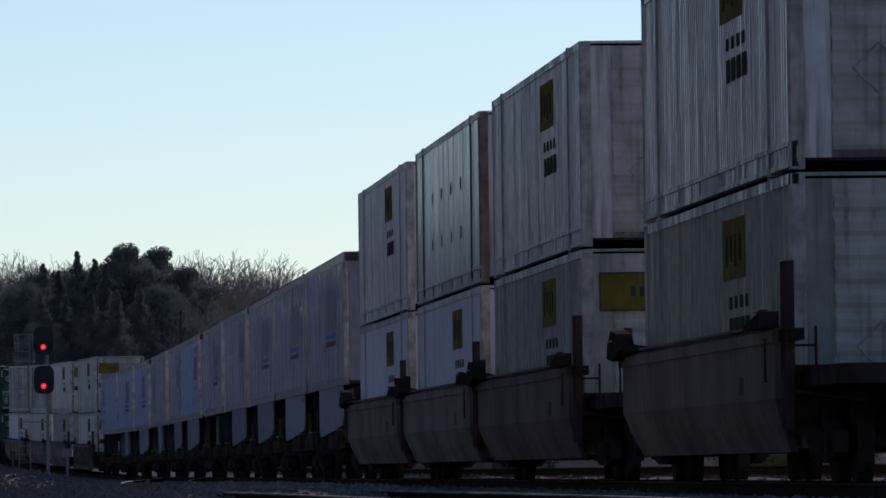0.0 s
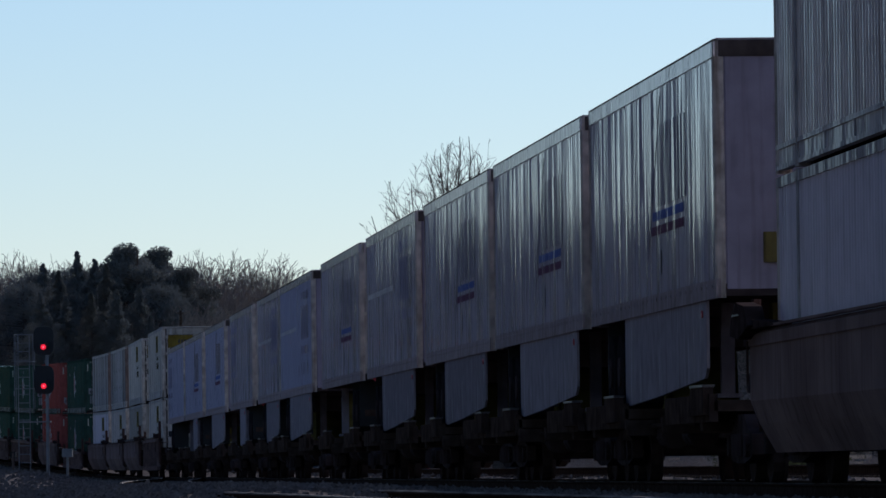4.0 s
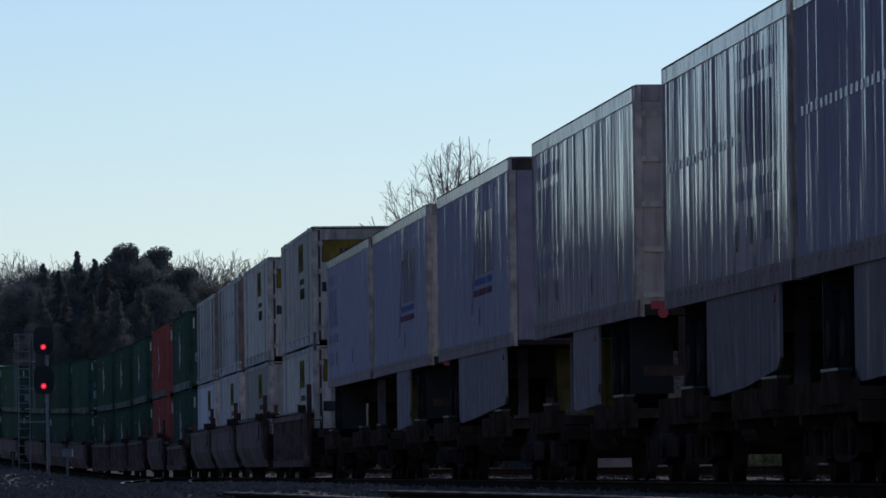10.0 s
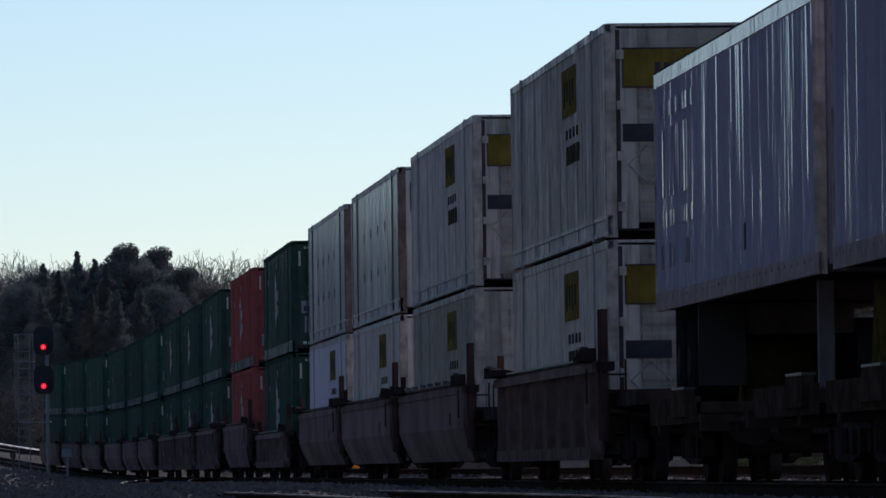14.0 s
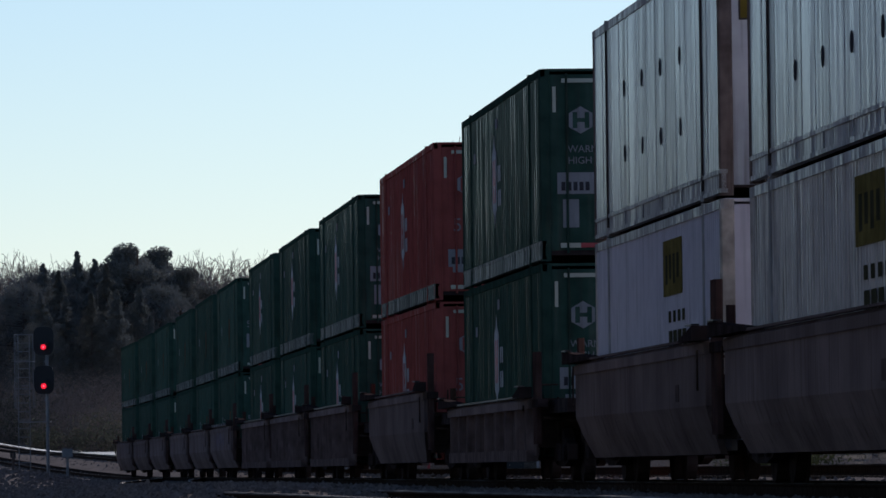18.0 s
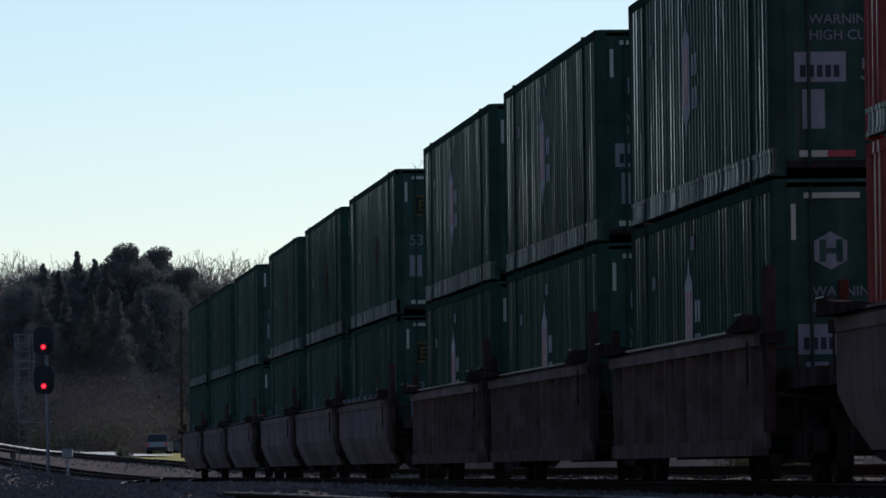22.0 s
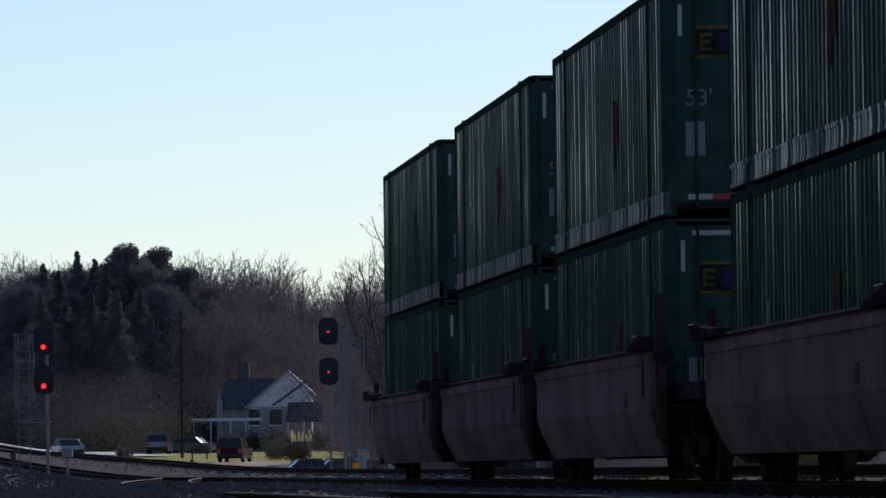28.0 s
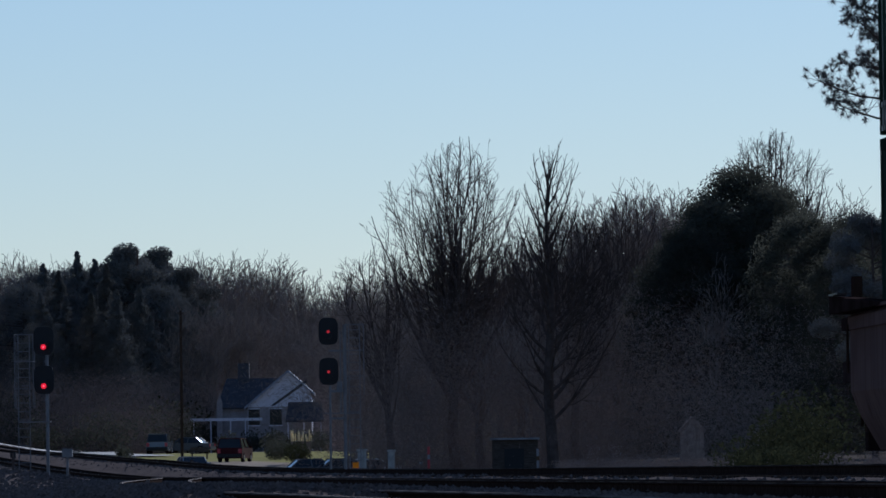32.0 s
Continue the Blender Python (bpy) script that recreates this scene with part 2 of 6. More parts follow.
HITCH = mat("old yellow hitch paint", (0.11, 0.09, 0.03), 0.7, vary=0.4, streak=0.4, spec=0.0)
BLACK = mat("matt black paint", (0.012, 0.012, 0.014), 0.7, vary=0.2)
RED_LAMP = glow("lit red signal lens", (1.0, 0.01, 0.03), 0.85)
RED_DIM = glow("dim red signal lens", (0.9, 0.03, 0.04), 0.35)
RED_CORE = glow("lamp filament glow", (1.0, 0.12, 0.14), 1.3)


# ---- mesh tools ----
class Shape:
    """Collects solid pieces; mesh() turns them into one mesh."""
    def __init__(self):
        self.v, self.f = [], []

    def add(self, verts, faces):
        k = len(self.v)
        self.v += verts
        self.f += [tuple(k + i for i in f) for f in faces]
        return self

    def box(self, x0, y0, z0, x1, y1, z1, bevel=0.0):
        if bevel:
            c = bevel
            a = [(x0 + c, y0), (x1 - c, y0), (x1, y0 + c), (x1, y1 - c), (x1 - c, y1), (x0 + c, y1), (x0, y1 - c), (x0, y0 + c)]
            return self.prism(a, z0, z1)
        v = [(x0, y0, z0), (x1, y0, z0), (x1, y1, z0), (x0, y1, z0), (x0, y0, z1), (x1, y0, z1), (x1, y1, z1), (x0, y1, z1)]
        return self.add(v, [(3, 2, 1, 0), (4, 5, 6, 7), (0, 1, 5, 4), (1, 2, 6, 5), (2, 3, 7, 6), (3, 0, 4, 7)])

    def prism(self, outline, z0, z1, axis="z"):
        """An outline (counter-clockwise) drawn out along an axis; for x: (y, z) pairs, for y: (x, z) pairs."""
        n = len(outline)
        put = {"z": lambda p, h: (p[0], p[1], h), "x": lambda p, h: (h, p[0], p[1]), "y": lambda p, h: (p[0], h, p[1])}[axis]
        v = [put(p, z0) for p in outline] + [put(p, z1) for p in outline]
        f = [tuple(reversed(range(n))), tuple(range(n, 2 * n))] + [(i, (i + 1) % n, n + (i + 1) % n, n + i) for i in range(n)]
        if axis == "y":
            f = [tuple(reversed(q)) for q in f]
        return self.add(v, f)

    def cyl(self, p, q, r, sides=12, r2=None):
        p, q = Vector(p), Vector(q)
        d = (q - p).normalized()
        a = d.orthogonal().normalized()
        b = d.cross(a)
        r2 = r if r2 is None else r2
        v = []
        for c, rad in ((p, r), (q, r2)):
            v += [tuple(c + rad * (math.cos(t) * a + math.sin(t) * b)) for t in (2 * math.pi * i / sides for i in range(sides))]
        f = [tuple(reversed(range(sides))), tuple(range(sides, 2 * sides))]
        f += [(i, (i + 1) % sides, sides + (i + 1) % sides, sides + i) for i in range(sides)]
        return self.add(v, f)

    def mesh(self, name, material, smooth=False):
        m = bpy.data.meshes.new(name)
        m.from_pydata(self.v, [], self.f)
        m.materials.append(material)
        if smooth:
            m.polygons.foreach_set("use_smooth", [True] * len(m.polygons))
        m.update()
        return m


def part(name, shape, material, parent, label="", at=None, smooth=False):
    ob = new(name, shape.mesh(name, material, smooth) if isinstance(shape, Shape) else shape)
    ob.parent = parent
    if at is not None:
        ob.matrix_basis = at
    if label:
        ob["label"] = label
    return ob


def thing(name, label, category, group="", kind="", at=None):
    ob = new(name)
    ob.empty_display_size = 0.3
    if at is not None:
        ob.matrix_basis = at
    return tagged(ob, label, category, group, kind)


def words(body, size, material):
    cu = bpy.data.curves.new("lettering", "FONT")
    cu.body, cu.size, cu.extrude, cu.align_x = body, size, 0.003, "LEFT"
    ob = bpy.data.objects.new("lettering", cu)
    scene.collection.objects.link(ob)
    me = bpy.data.meshes.new_from_object(ob.evaluated_get(bpy.context.evaluated_depsgraph_get()))
    bpy.data.objects.remove(ob)
    bpy.data.curves.remove(cu)
    me.materials.clear()
    me.materials.append(material)
    return me


ON_END = pose(0, 0, 0, 90, 0, 90)      # lettering on the end that faces +x


# ---- the line of the track ----
KNOTS = ((-700, 0.0), (-100, -0.24), (0, -0.24), (60, 0.0), (120, 0.0), (230, -0.1), (250, -0.1), (270, -0.42), (700, -0.42))
S0, S1 = -700, 700


def lay_line():
    s = np.arange(S0, S1 + 1.0)
    k = np.interp(s, [a for a, _ in KNOTS], [b for _, b in KNOTS]) * 1e-3
    th = np.cumsum(k)
    th += radians(-3.525) - th[-S0]
    x, y = np.cumsum(np.sin(th)), np.cumsum(np.cos(th))
    x += 4.667 - x[-S0] + 1.3 * np.cos(th)
    y += 57.98 - y[-S0] - 1.3 * np.sin(th)
    z = 6.0e-5 * np.clip(s - 272, 0, 200) ** 2 + np.clip(s - 472, 0, None) * 0.024
    return s, x, y, z, th


LINE_S, LINE_X, LINE_Y, LINE_Z, LINE_T = lay_line()


def on_line(s, side=0.0):
    x, y, z, th = (float(np.interp(s, LINE_S, a)) for a in (LINE_X, LINE_Y, LINE_Z, LINE_T))
    return Vector((x + side * math.cos(th), y - side * math.sin(th), z)), th


def ride(s_rear, length):
    """The pose of a car whose rear end is at s_rear: +x is its way of travel, the origin in its middle at the rail's height."""
    a, _ = on_line(s_rear - 0.12 * length)
    b, _ = on_line(s_rear - 0.88 * length)
    mid, d = (a + b) / 2, b - a
    return Matrix.Translation(mid) @ Euler((0, -math.atan2(d.z, math.hypot(d.x, d.y)), math.atan2(d.y, d.x))).to_matrix().to_4x4()


SPEED = 19.521


def travel(off, t):
    return off - SPEED * (t - 16) + 0.001 * (t - 16) ** 2


MOVING = []     # (thing, rear place at 16 s, length, height above the rail)


def bed(y):
    return float(np.interp(y, LINE_Y, LINE_X)), float(np.interp(y, LINE_Y, LINE_Z))


def smooth(a, b, x):
    t = min(1, max(0, (x - a) / (b - a)))
    return t * t * (3 - 2 * t)


BANK = ((-700, 0.15), (200, 0.2), (257, 0.25), (307, 0.34), (357, 0.48), (407, 0.56), (467, 0.37), (507, 0.05), (560, 0.0), (700, 0.0))
ROAD = ((-62, 640), (-47, 600), (-35, 570), (-33.5, 562), (-29, 541), (-26.5, 530), (-22.2, 505), (-16.7, 475), (-10.5, 450), (-3, 432), (8, 420), (30, 410))
ROAD_UP = ((410, -0.4), (455, -0.4), (475, -0.25), (505, 0.6), (530, 1.2), (541, 1.55), (562, 1.75), (600, 1.85), (640, 1.9))


def bank(y):
    return float(np.interp(y, [a for a, _ in BANK], [b for _, b in BANK]))


def off_road(x, y):
    """Metres east of the road's middle at y."""
    return x - float(np.interp(-y, [-b for _, b in ROAD], [a for a, _ in ROAD]))


def height(x, y):
    """The lie of the land."""
    cx, lift = bed(max(-600, min(640, y)))
    u = x - cx
    land = 0.0097 * min(max(0, y - 395), 215) - 0.25
    land -= 1.0 * smooth(140, 20, y) * smooth(-5, -9, u)
    hill = smooth(690, 960, y) * (15 - 7 * smooth(-28, -6, x) + 8 * smooth(4, 60, x)) + smooth(440, 580, y) * smooth(-4, 12, x) * 11
    land += 1.0 * smooth(290, 380, y) * smooth(3, 12, x) - 0.75 * smooth(405, 425, y) * smooth(478, 455, y) * smooth(-13, -10, x) * smooth(10, 7, x)
    land += 0.5 * smooth(-26, -38, x) * smooth(570, 640, y)
    if 408 < y < 645:
        w = off_road(x, y)
        near = smooth(-9, -5, w) * smooth(7, 3.5, w) * smooth(408, 425, y) * smooth(645, 610, y)
        land += (float(np.interp(y, [a for a, _ in ROAD_UP], [b for _, b in ROAD_UP])) - land) * near
    # Unseen rise left of view, added to darken what the train's sides reflect.
    hill += 13 * smooth(480, 600, math.hypot(x, y)) * smooth(-75, -130, x) * smooth(0, 200, y)
    on = smooth(-10.5 + 2.4 * smooth(45, 5, y), -8.8 + 1.4 * smooth(45, 5, y), u) * smooth(9.0, 7.0, u)
    base = -0.19 + lift + bank(y) * smooth(1.9, 2.9, u)
    if y > 640:
        on = 0
    z = land * (1 - on) + base * on + hill
    yard = u - float(np.interp(y - 58, (-80, 0, 38, 107, 150), (-5.4, -6.1, -7.2, -5.4, -3.9)))
    z += 0.19 * math.exp(-(yard / 1.7) ** 4) * smooth(100, 92, y) * smooth(66, 74, y)
    z += 0.45 * math.exp(-(((x + 10.2) / 2.3) ** 4 + ((y - 150) / 14) ** 2))
    if on < 1:
        z += 0.10 * (1 - on) * noise.noise(Vector((x * 0.11, y * 0.11, 3)))
    return z


# ---- the train: containers ----
LEN, WID, TALL = 16.15, 2.6, 2.88
HX, HY = LEN / 2, WID / 2


def corrugated(x0, x1, z0, z1, y_out, depth, period, flip):
    """A pressed side sheet with trapezoid ribs, as a thin solid; flip for the side that faces +y."""
    sh, pts = Shape(), []
    x = x0
    while x < x1 - 0.01:
        for a, d in ((0.0, 0), (0.34, 0), (0.5, 1), (0.84, 1)):
            if x + a * period < x1:
                pts.append((x + a * period, y_out + d * depth))
        x += period
    pts.append((x1, y_out))
    s = -1 if flip else 1
    n = len(pts)
    v = [(p[0], s * p[1], z0) for p in pts] + [(p[0], s * p[1], z1) for p in pts]
    v += [(p[0], s * (p[1] + 0.02), z0) for p in pts] + [(p[0], s * (p[1] + 0.02), z1) for p in pts]
    f = []
    for i in range(n - 1):
        f += [(i, i + 1, n + i + 1, n + i), (2 * n + i + 1, 2 * n + i, 3 * n + i, 3 * n + i + 1)]
    if flip:
        f = [tuple(reversed(q)) for q in f]
    return sh.add(v, f)


def lens_mark(width, height_):
    """A tall capsule with long pointed tips: the body of a painted trade mark as a plain shape."""
    o = [(0, 0), (0.07, 0.13), (0.26, 0.2), (0.26, 0.8), (0.07, 0.87), (0, 1), (-0.07, 0.87), (-0.26, 0.8), (-0.26, 0.2), (-0.07, 0.13)]
    return Shape().prism([(a * width, b * height_) for a, b in o], -0.004, 0.0, "y")


def mark_bars(width, height_):
    sh = Shape()
    for x in (-0.15, 0.05):
        sh.box(x * width, -0.008, 0.27 * height_, (x + 0.10) * width, -0.004, 0.73 * height_)
    return sh.box(-0.06 * width, -0.008, 0.46 * height_, 0.06 * width, -0.004, 0.54 * height_)


def mark_letters(width, height_):
    sh = Shape()
    for x in (0.42, 0.62):
        for z in (0.22, 0.48):
            sh.box(x * width, -0.004, z * height_, (x + 0.12) * width, 0.0, (z + 0.17) * height_)
    return sh


def hexagon(r):
    o = [(r * math.cos(radians(60 * i + 30)), r * math.sin(radians(60 * i + 30))) for i in range(6)]
    return Shape().prism(o, 0.0, 0.004, "x")


LETTERS = {}


def lettering(body, size, material):
    key = (body, size, material.name)
    if key not in LETTERS:
        LETTERS[key] = words(body, size, material)
    return LETTERS[key]


def container(style, label):
    """A 53 foot box: ribbed sides, rails, end posts, stacking posts, corner castings, doors at the end that leads."""
    paint = {"green": GREEN, "green_orange": GREEN, "red": RED, "white": WHITE, "sign": WHITE_WORN, "worn": WHITE_WORN, "signed": WHITE_GREY, "plate": ALU, "clean": WHITE_CLEAN}[style]
    coloured = style in ("green", "green_orange", "red")
    trim = RED if style == "red" else GREEN_TRIM if coloured else RAILTRIM
    box = thing("shipping_container", label, "container", "stacked containers on the train")
    z0, z1 = 0.30, TALL - 0.13
    for k in (-1, 1):
        flip = k > 0
        if style == "plate":
            n = 13
            for i in range(n):
                x = -HX + 0.16 + i * (LEN - 0.32) / n
                ya, yb = sorted((k * (HY - 0.03), k * (HY - 0.012)))
                part("side_sheet", Shape().box(x, ya, z0, x + (LEN - 0.32) / n - 0.05, yb, z1), paint, box)
            ya, yb = sorted((k * (HY - 0.06), k * (HY - 0.034)))
            sheet = Shape().box(-HX + 0.16, ya, z0, HX - 0.16, yb, z1)
        else:
            sheet = corrugated(-HX + 0.16, HX - 0.16, z0, z1, -HY + 0.012, 0.032 if coloured else 0.028, 0.36 if coloured else 0.23, flip)
        part("side_panel", sheet, paint, box)
        a, b = sorted((k * (HY - 0.09), k * HY))
        part("top_rail", Shape().box(-HX, a, TALL - 0.13, HX, b, TALL - 0.02), trim if coloured else SILL, box)
        low = Shape().box(-HX, a, 0.03, HX, b, 0.08).box(-HX, a, 0.25, HX, b, 0.30)
        inner = sorted((k * (HY - 0.07), k * (HY - (0.008 if coloured else 0.018))))
        low.box(-HX, inner[0], 0.08, HX, inner[1], 0.25)
        for i in range(0 if coloured else 6):
            x = -HX + 1.97 + i * (LEN - 3.94) / 5
            low.box(x - 0.03, a, 0.08, x + 0.03, b, 0.25)
        part("bottom_rail", low, RAIL_WORN if coloured else SILL, box)
        for x in (-HX, HX - 0.16):
            part("corner_post", Shape().box(x, k * HY - (0.16 if k > 0 else 0), 0.0, x + 0.16, k * HY + (0 if k > 0 else 0.16), TALL - 0.02, 0.02), trim if coloured else POST_BROWN if style == "plate" else CORNER, box)
        for x in (-6.1, 6.1):
            p = Shape().box(x - 0.07, min(k * (HY + 0.004), k * (HY - 0.08)), 0.02, x + 0.07, max(k * (HY + 0.004), k * (HY - 0.08)), TALL)
            part("stacking_post", p, CREST if style == "plate" else trim, box)
            for z in (0.0, TALL - 0.115):
                c = Shape().box(x - 0.11, min(k * (HY + 0.008), k * (HY - 0.16)), z, x + 0.11, max(k * (HY + 0.008), k * (HY - 0.16)), z + 0.118, 0.02)
                part("corner_casting", c, trim, box)
    roof = Shape().box(-HX + 0.02, -HY + 0.05, TALL - 0.05, HX - 0.02, HY - 0.05, TALL - 0.012)
    part("roof", roof, paint, box)
    part("floor", Shape().box(-HX + 0.05, -HY + 0.1, 0.09, HX - 0.05, HY - 0.1, 0.2), STEEL, box)
    # the rear end
    part("rear_end", Shape().box(-HX + 0.04, -HY + 0.16, 0.1, -HX + 0.08, HY - 0.16, TALL - 0.05), paint, box)
    # the leading end
    if coloured:
        for k in (-1, 1):
            y0, y1 = (-HY + 0.16, -0.012) if k < 0 else (0.012, HY - 0.16)
            door = part("door", Shape().box(HX - 0.07, y0, 0.16, HX - 0.03, y1, TALL - 0.1), paint, box)
            for y in (y0 + 0.25, y1 - 0.25):
                part("locking_bar", Shape().cyl((HX - 0.008, y, 0.12), (HX - 0.008, y, TALL - 0.08), 0.02, 6), GREEN_TRIM if style != "red" else RED, door)
        part("reflective_strip", Shape().box(HX - 0.03, -HY + 0.34, TALL - 0.22, HX - 0.004, -HY + 0.94, TALL - 0.16), TAPE, box)
        part("reflective_strip", Shape().box(HX - 0.03, -HY + 0.20, TALL - 0.66, HX - 0.004, -HY + 0.25, TALL - 0.28), TAPE, box)
        part("reflective_strip", Shape().box(HX - 0.03, -HY + 0.30, 0.20, HX - 0.004, -HY + 0.60, 0.27), TAPE, box)
        part("reflective_strip", Shape().box(HX - 0.03, -HY + 0.60, 0.20, HX - 0.004, -HY + 0.90, 0.27), INK_RED, box)
        if style != "green_orange":
            part("emblem", hexagon(0.205), PALE, box, at=pose(HX - 0.022, -HY + 0.62, TALL - 0.78))
            bars = [(-0.13, -0.12), (-0.06, -0.12), (-0.06, -0.03), (0.05, -0.03), (0.05, -0.12), (0.12, -0.12), (0.12, 0.12), (0.05, 0.12), (0.05, 0.03), (-0.06, 0.03), (-0.06, 0.12), (-0.13, 0.12)]
            eb = Shape().prism(bars, 0, 0.004, "x")
            part("emblem_bar", eb, paint, box, at=pose(HX - 0.017, -HY + 0.63, TALL - 0.78))
        else:
            emblem = part("emblem", Shape().box(0, 0, -0.2, 0.004, 1.0, 0.2), AMBER_DULL, box, "yellow framed emblem on a dark ground", at=pose(HX - 0.022, -HY + 0.38, TALL - 0.74))
            part("emblem_ground", Shape().box(0.004, 0.04, -0.16, 0.007, 0.96, 0.16), INK_DEEP, emblem)
            for y0, z0, y1, z1 in ((0.09, -0.11, 0.13, 0.11), (0.13, 0.07, 0.24, 0.11), (0.13, -0.02, 0.22, 0.02), (0.13, -0.11, 0.24, -0.07)):
                part("emblem_bar", Shape().box(0.007, y0, z0, 0.009, y1, z1), AMBER_DULL, emblem)
            part("emblem_block", Shape().box(0.007, 0.33, -0.12, 0.009, 0.9, 0.12), PURPLE_DULL, emblem)
        for row, text in ((TALL - 1.26, "WARNING"), (TALL - 1.43, "HIGH CUBE")):
            if style == "green":
                part("lettering", lettering(text, 0.15, PALE), PALE, box, at=pose(HX - 0.016, -HY + 0.42, row) @ ON_END)
        y, z = {"green": (0.95, 1.02), "red": (0.35, 1.25), "green_orange": (0.28, TALL - 1.52)}[style]
        part("lettering", lettering("53'", 0.34 if style != "green_orange" else 0.29, PALE), PALE, box, at=pose(HX - 0.016, -HY + y, z) @ ON_END)
        if style != "green_orange":
            part("placard", Shape().box(0, 0, 0, 0.004, 0.55, 0.32), PALE, box, at=pose(HX - 0.022, -HY + 0.26, 1.0 if style != "red" else 0.6))
            bars = Shape()
            for i in range(5):
                bars.box(0, 0.06 + i * 0.09, 0.05, 0.003, 0.12 + i * 0.09, 0.18)
            part("placard_bar", bars, INK, box, at=pose(HX - 0.017, -HY + 0.26, 1.0 if style != "red" else 0.6))
        part("placard", Shape().box(0, 0, 0, 0.004, 0.24, 0.42), PALE, box, at=pose(HX - 0.022, -HY + (0.28 if style == "green_orange" else 0.34), 0.74 if style == "green_orange" else 0.5))
    else:
        end_paint = END_DARK if style in ("signed", "plate") else END_PAINT
        part("end_wall", Shape().box(HX - 0.07, -HY + 0.16, 0.12, HX - 0.05, HY - 0.16, TALL - 0.08), end_paint, box)
        for i in range(10):
            z = 0.2 + i * 0.25
            rib = [(HX - 0.05, z), (HX - 0.03, z + 0.05), (HX - 0.03, z + 0.14), (HX - 0.05, z + 0.19)]
            part("end_rib", Shape().prism(rib, -HY + 0.46, HY - 0.46, "y"), end_paint, box)
        for k in (-1, 1):
            ya, yb = sorted((k * (HY - 0.16), k * (HY - 0.44)))
            part("end_margin", Shape().box(HX - 0.05, ya, 0.12, HX - 0.026, yb, TALL - 0.08), paint, box)
            if style == "signed":
                part("door_gasket", Shape().box(HX - 0.03, k * (HY - 0.18) - 0.03, 0.1, HX - 0.008, k * (HY - 0.18) + 0.03, TALL - 0.1), CREST, box)
            for i in range(4 if style == "signed" else 0):
                y = k * (HY - 0.21)
                part("hinge", Shape().box(HX - 0.03, y - 0.05, 0.35 + i * 0.68, HX + 0.012, y + 0.05, 0.47 + i * 0.68), CORNER, box)
        if style in ("sign", "signed", "plate"):
            part("sign", Shape().box(0, 0, 0, 0.006, 1.0, 0.5), YELLOW_CLEAN, box, "yellow sign panel", at=pose(HX - 0.018, -HY + 0.26, TALL - 0.86))
            for i in range(4):
                part("sign_bar", Shape().box(0, 0.42 + i * 0.12, 0.18, 0.003, 0.49 + i * 0.12, 0.32), INK, box, at=pose(HX - 0.011, -HY + 0.26, TALL - 0.86))
            for z0, z1, y0, y1 in ((-0.02, 0.0, -0.02, 1.02), (0.5, 0.52, -0.02, 1.02), (0.0, 0.5, -0.02, 0.0), (0.0, 0.5, 1.0, 1.02)):
                part("sign_frame", Shape().box(0, y0, z0, 0.012, y1, z1), CREST, box, at=pose(HX - 0.018, -HY + 0.26, TALL - 0.86))
            if style == "signed":
                part("document_holder", Shape().box(0, 0, 0, 0.02, 0.62, 0.24, 0.01), INK, box, "dark document holder", at=pose(HX - 0.026, -HY + 0.24, TALL - 1.6))
        dia = Shape()
        for k in range(4):
            a, b = ((math.cos(math.pi * j / 2) * 0.27, math.sin(math.pi * j / 2) * 0.27) for j in (k, k + 1))
            dia.cyl((0.004, a[0], a[1]), (0.004, b[0], b[1]), 0.011, 4)
        part("placard_holder", dia, RAILTRIM, box, at=pose(HX - 0.02, -HY + (0.58 if style == "signed" else 0.95), 0.98 if style == "signed" else 1.05))
    # marks on the side in view
    y = -HY + 0.008
    if style in ("green", "red"):
        part("trade_mark", lens_mark(1.7, 1.5), MARK, box, "white trade mark", at=pose(-0.9, y, 0.8))
        part("trade_mark_bar", mark_bars(1.7, 1.5), INK_RED if style == "green" else RED, box, at=pose(-0.9, y, 0.8))
        part("trade_mark_letter", mark_letters(1.7, 1.5), MARK, box, at=pose(-0.9, y, 0.8))
        part("small_mark", Shape().box(-0.2, -0.004, 0, 0.2, 0, 0.16), PALE, box, at=pose(-0.4, y, TALL - 0.5))
        part("small_mark", Shape().box(-0.2, -0.004, 0, 0.2, 0, 0.16), PALE, box, at=pose(-5.2, y, TALL - 0.85))
    elif style == "green_orange":
        part("trade_mark", Shape().box(-0.35, -0.004, 0, 0.0, 0, 0.9).box(0.05, -0.004, 0.3, 0.4, 0, 0.9), ORANGE, box, "faded orange trade mark", at=pose(1.6, y, 0.85))
        part("small_mark", Shape().box(-0.1, -0.004, 0, 0.1, 0, 0.25), PALE, box, at=pose(-4.4, y, 1.35))
    elif style in ("white", "sign", "worn", "signed", "clean"):
        part("sign", Shape().box(0, -0.004, 0, 2.3, 0, 0.68), YELLOW, box, "yellow sign panel", at=pose(1.3, y, TALL - 0.97))
        for i in range(4):
            part("sign_bar", Shape().box(0.3 + i * 0.45, -0.003, 0.14 + 0.06 * (i % 2), 0.56 + i * 0.45, 0, 0.5), FADED_INK, box, at=pose(1.3, y - 0.004, TALL - 0.97))
        marks = Shape()
        for i in range(4):
            marks.box(0.2 + i * 0.55, -0.004, 0, 0.6 + i * 0.55, 0, 0.26)
            marks.box(0.2 + i * 0.55, -0.004, 0.36, 0.48 + i * 0.55, 0, 0.5)
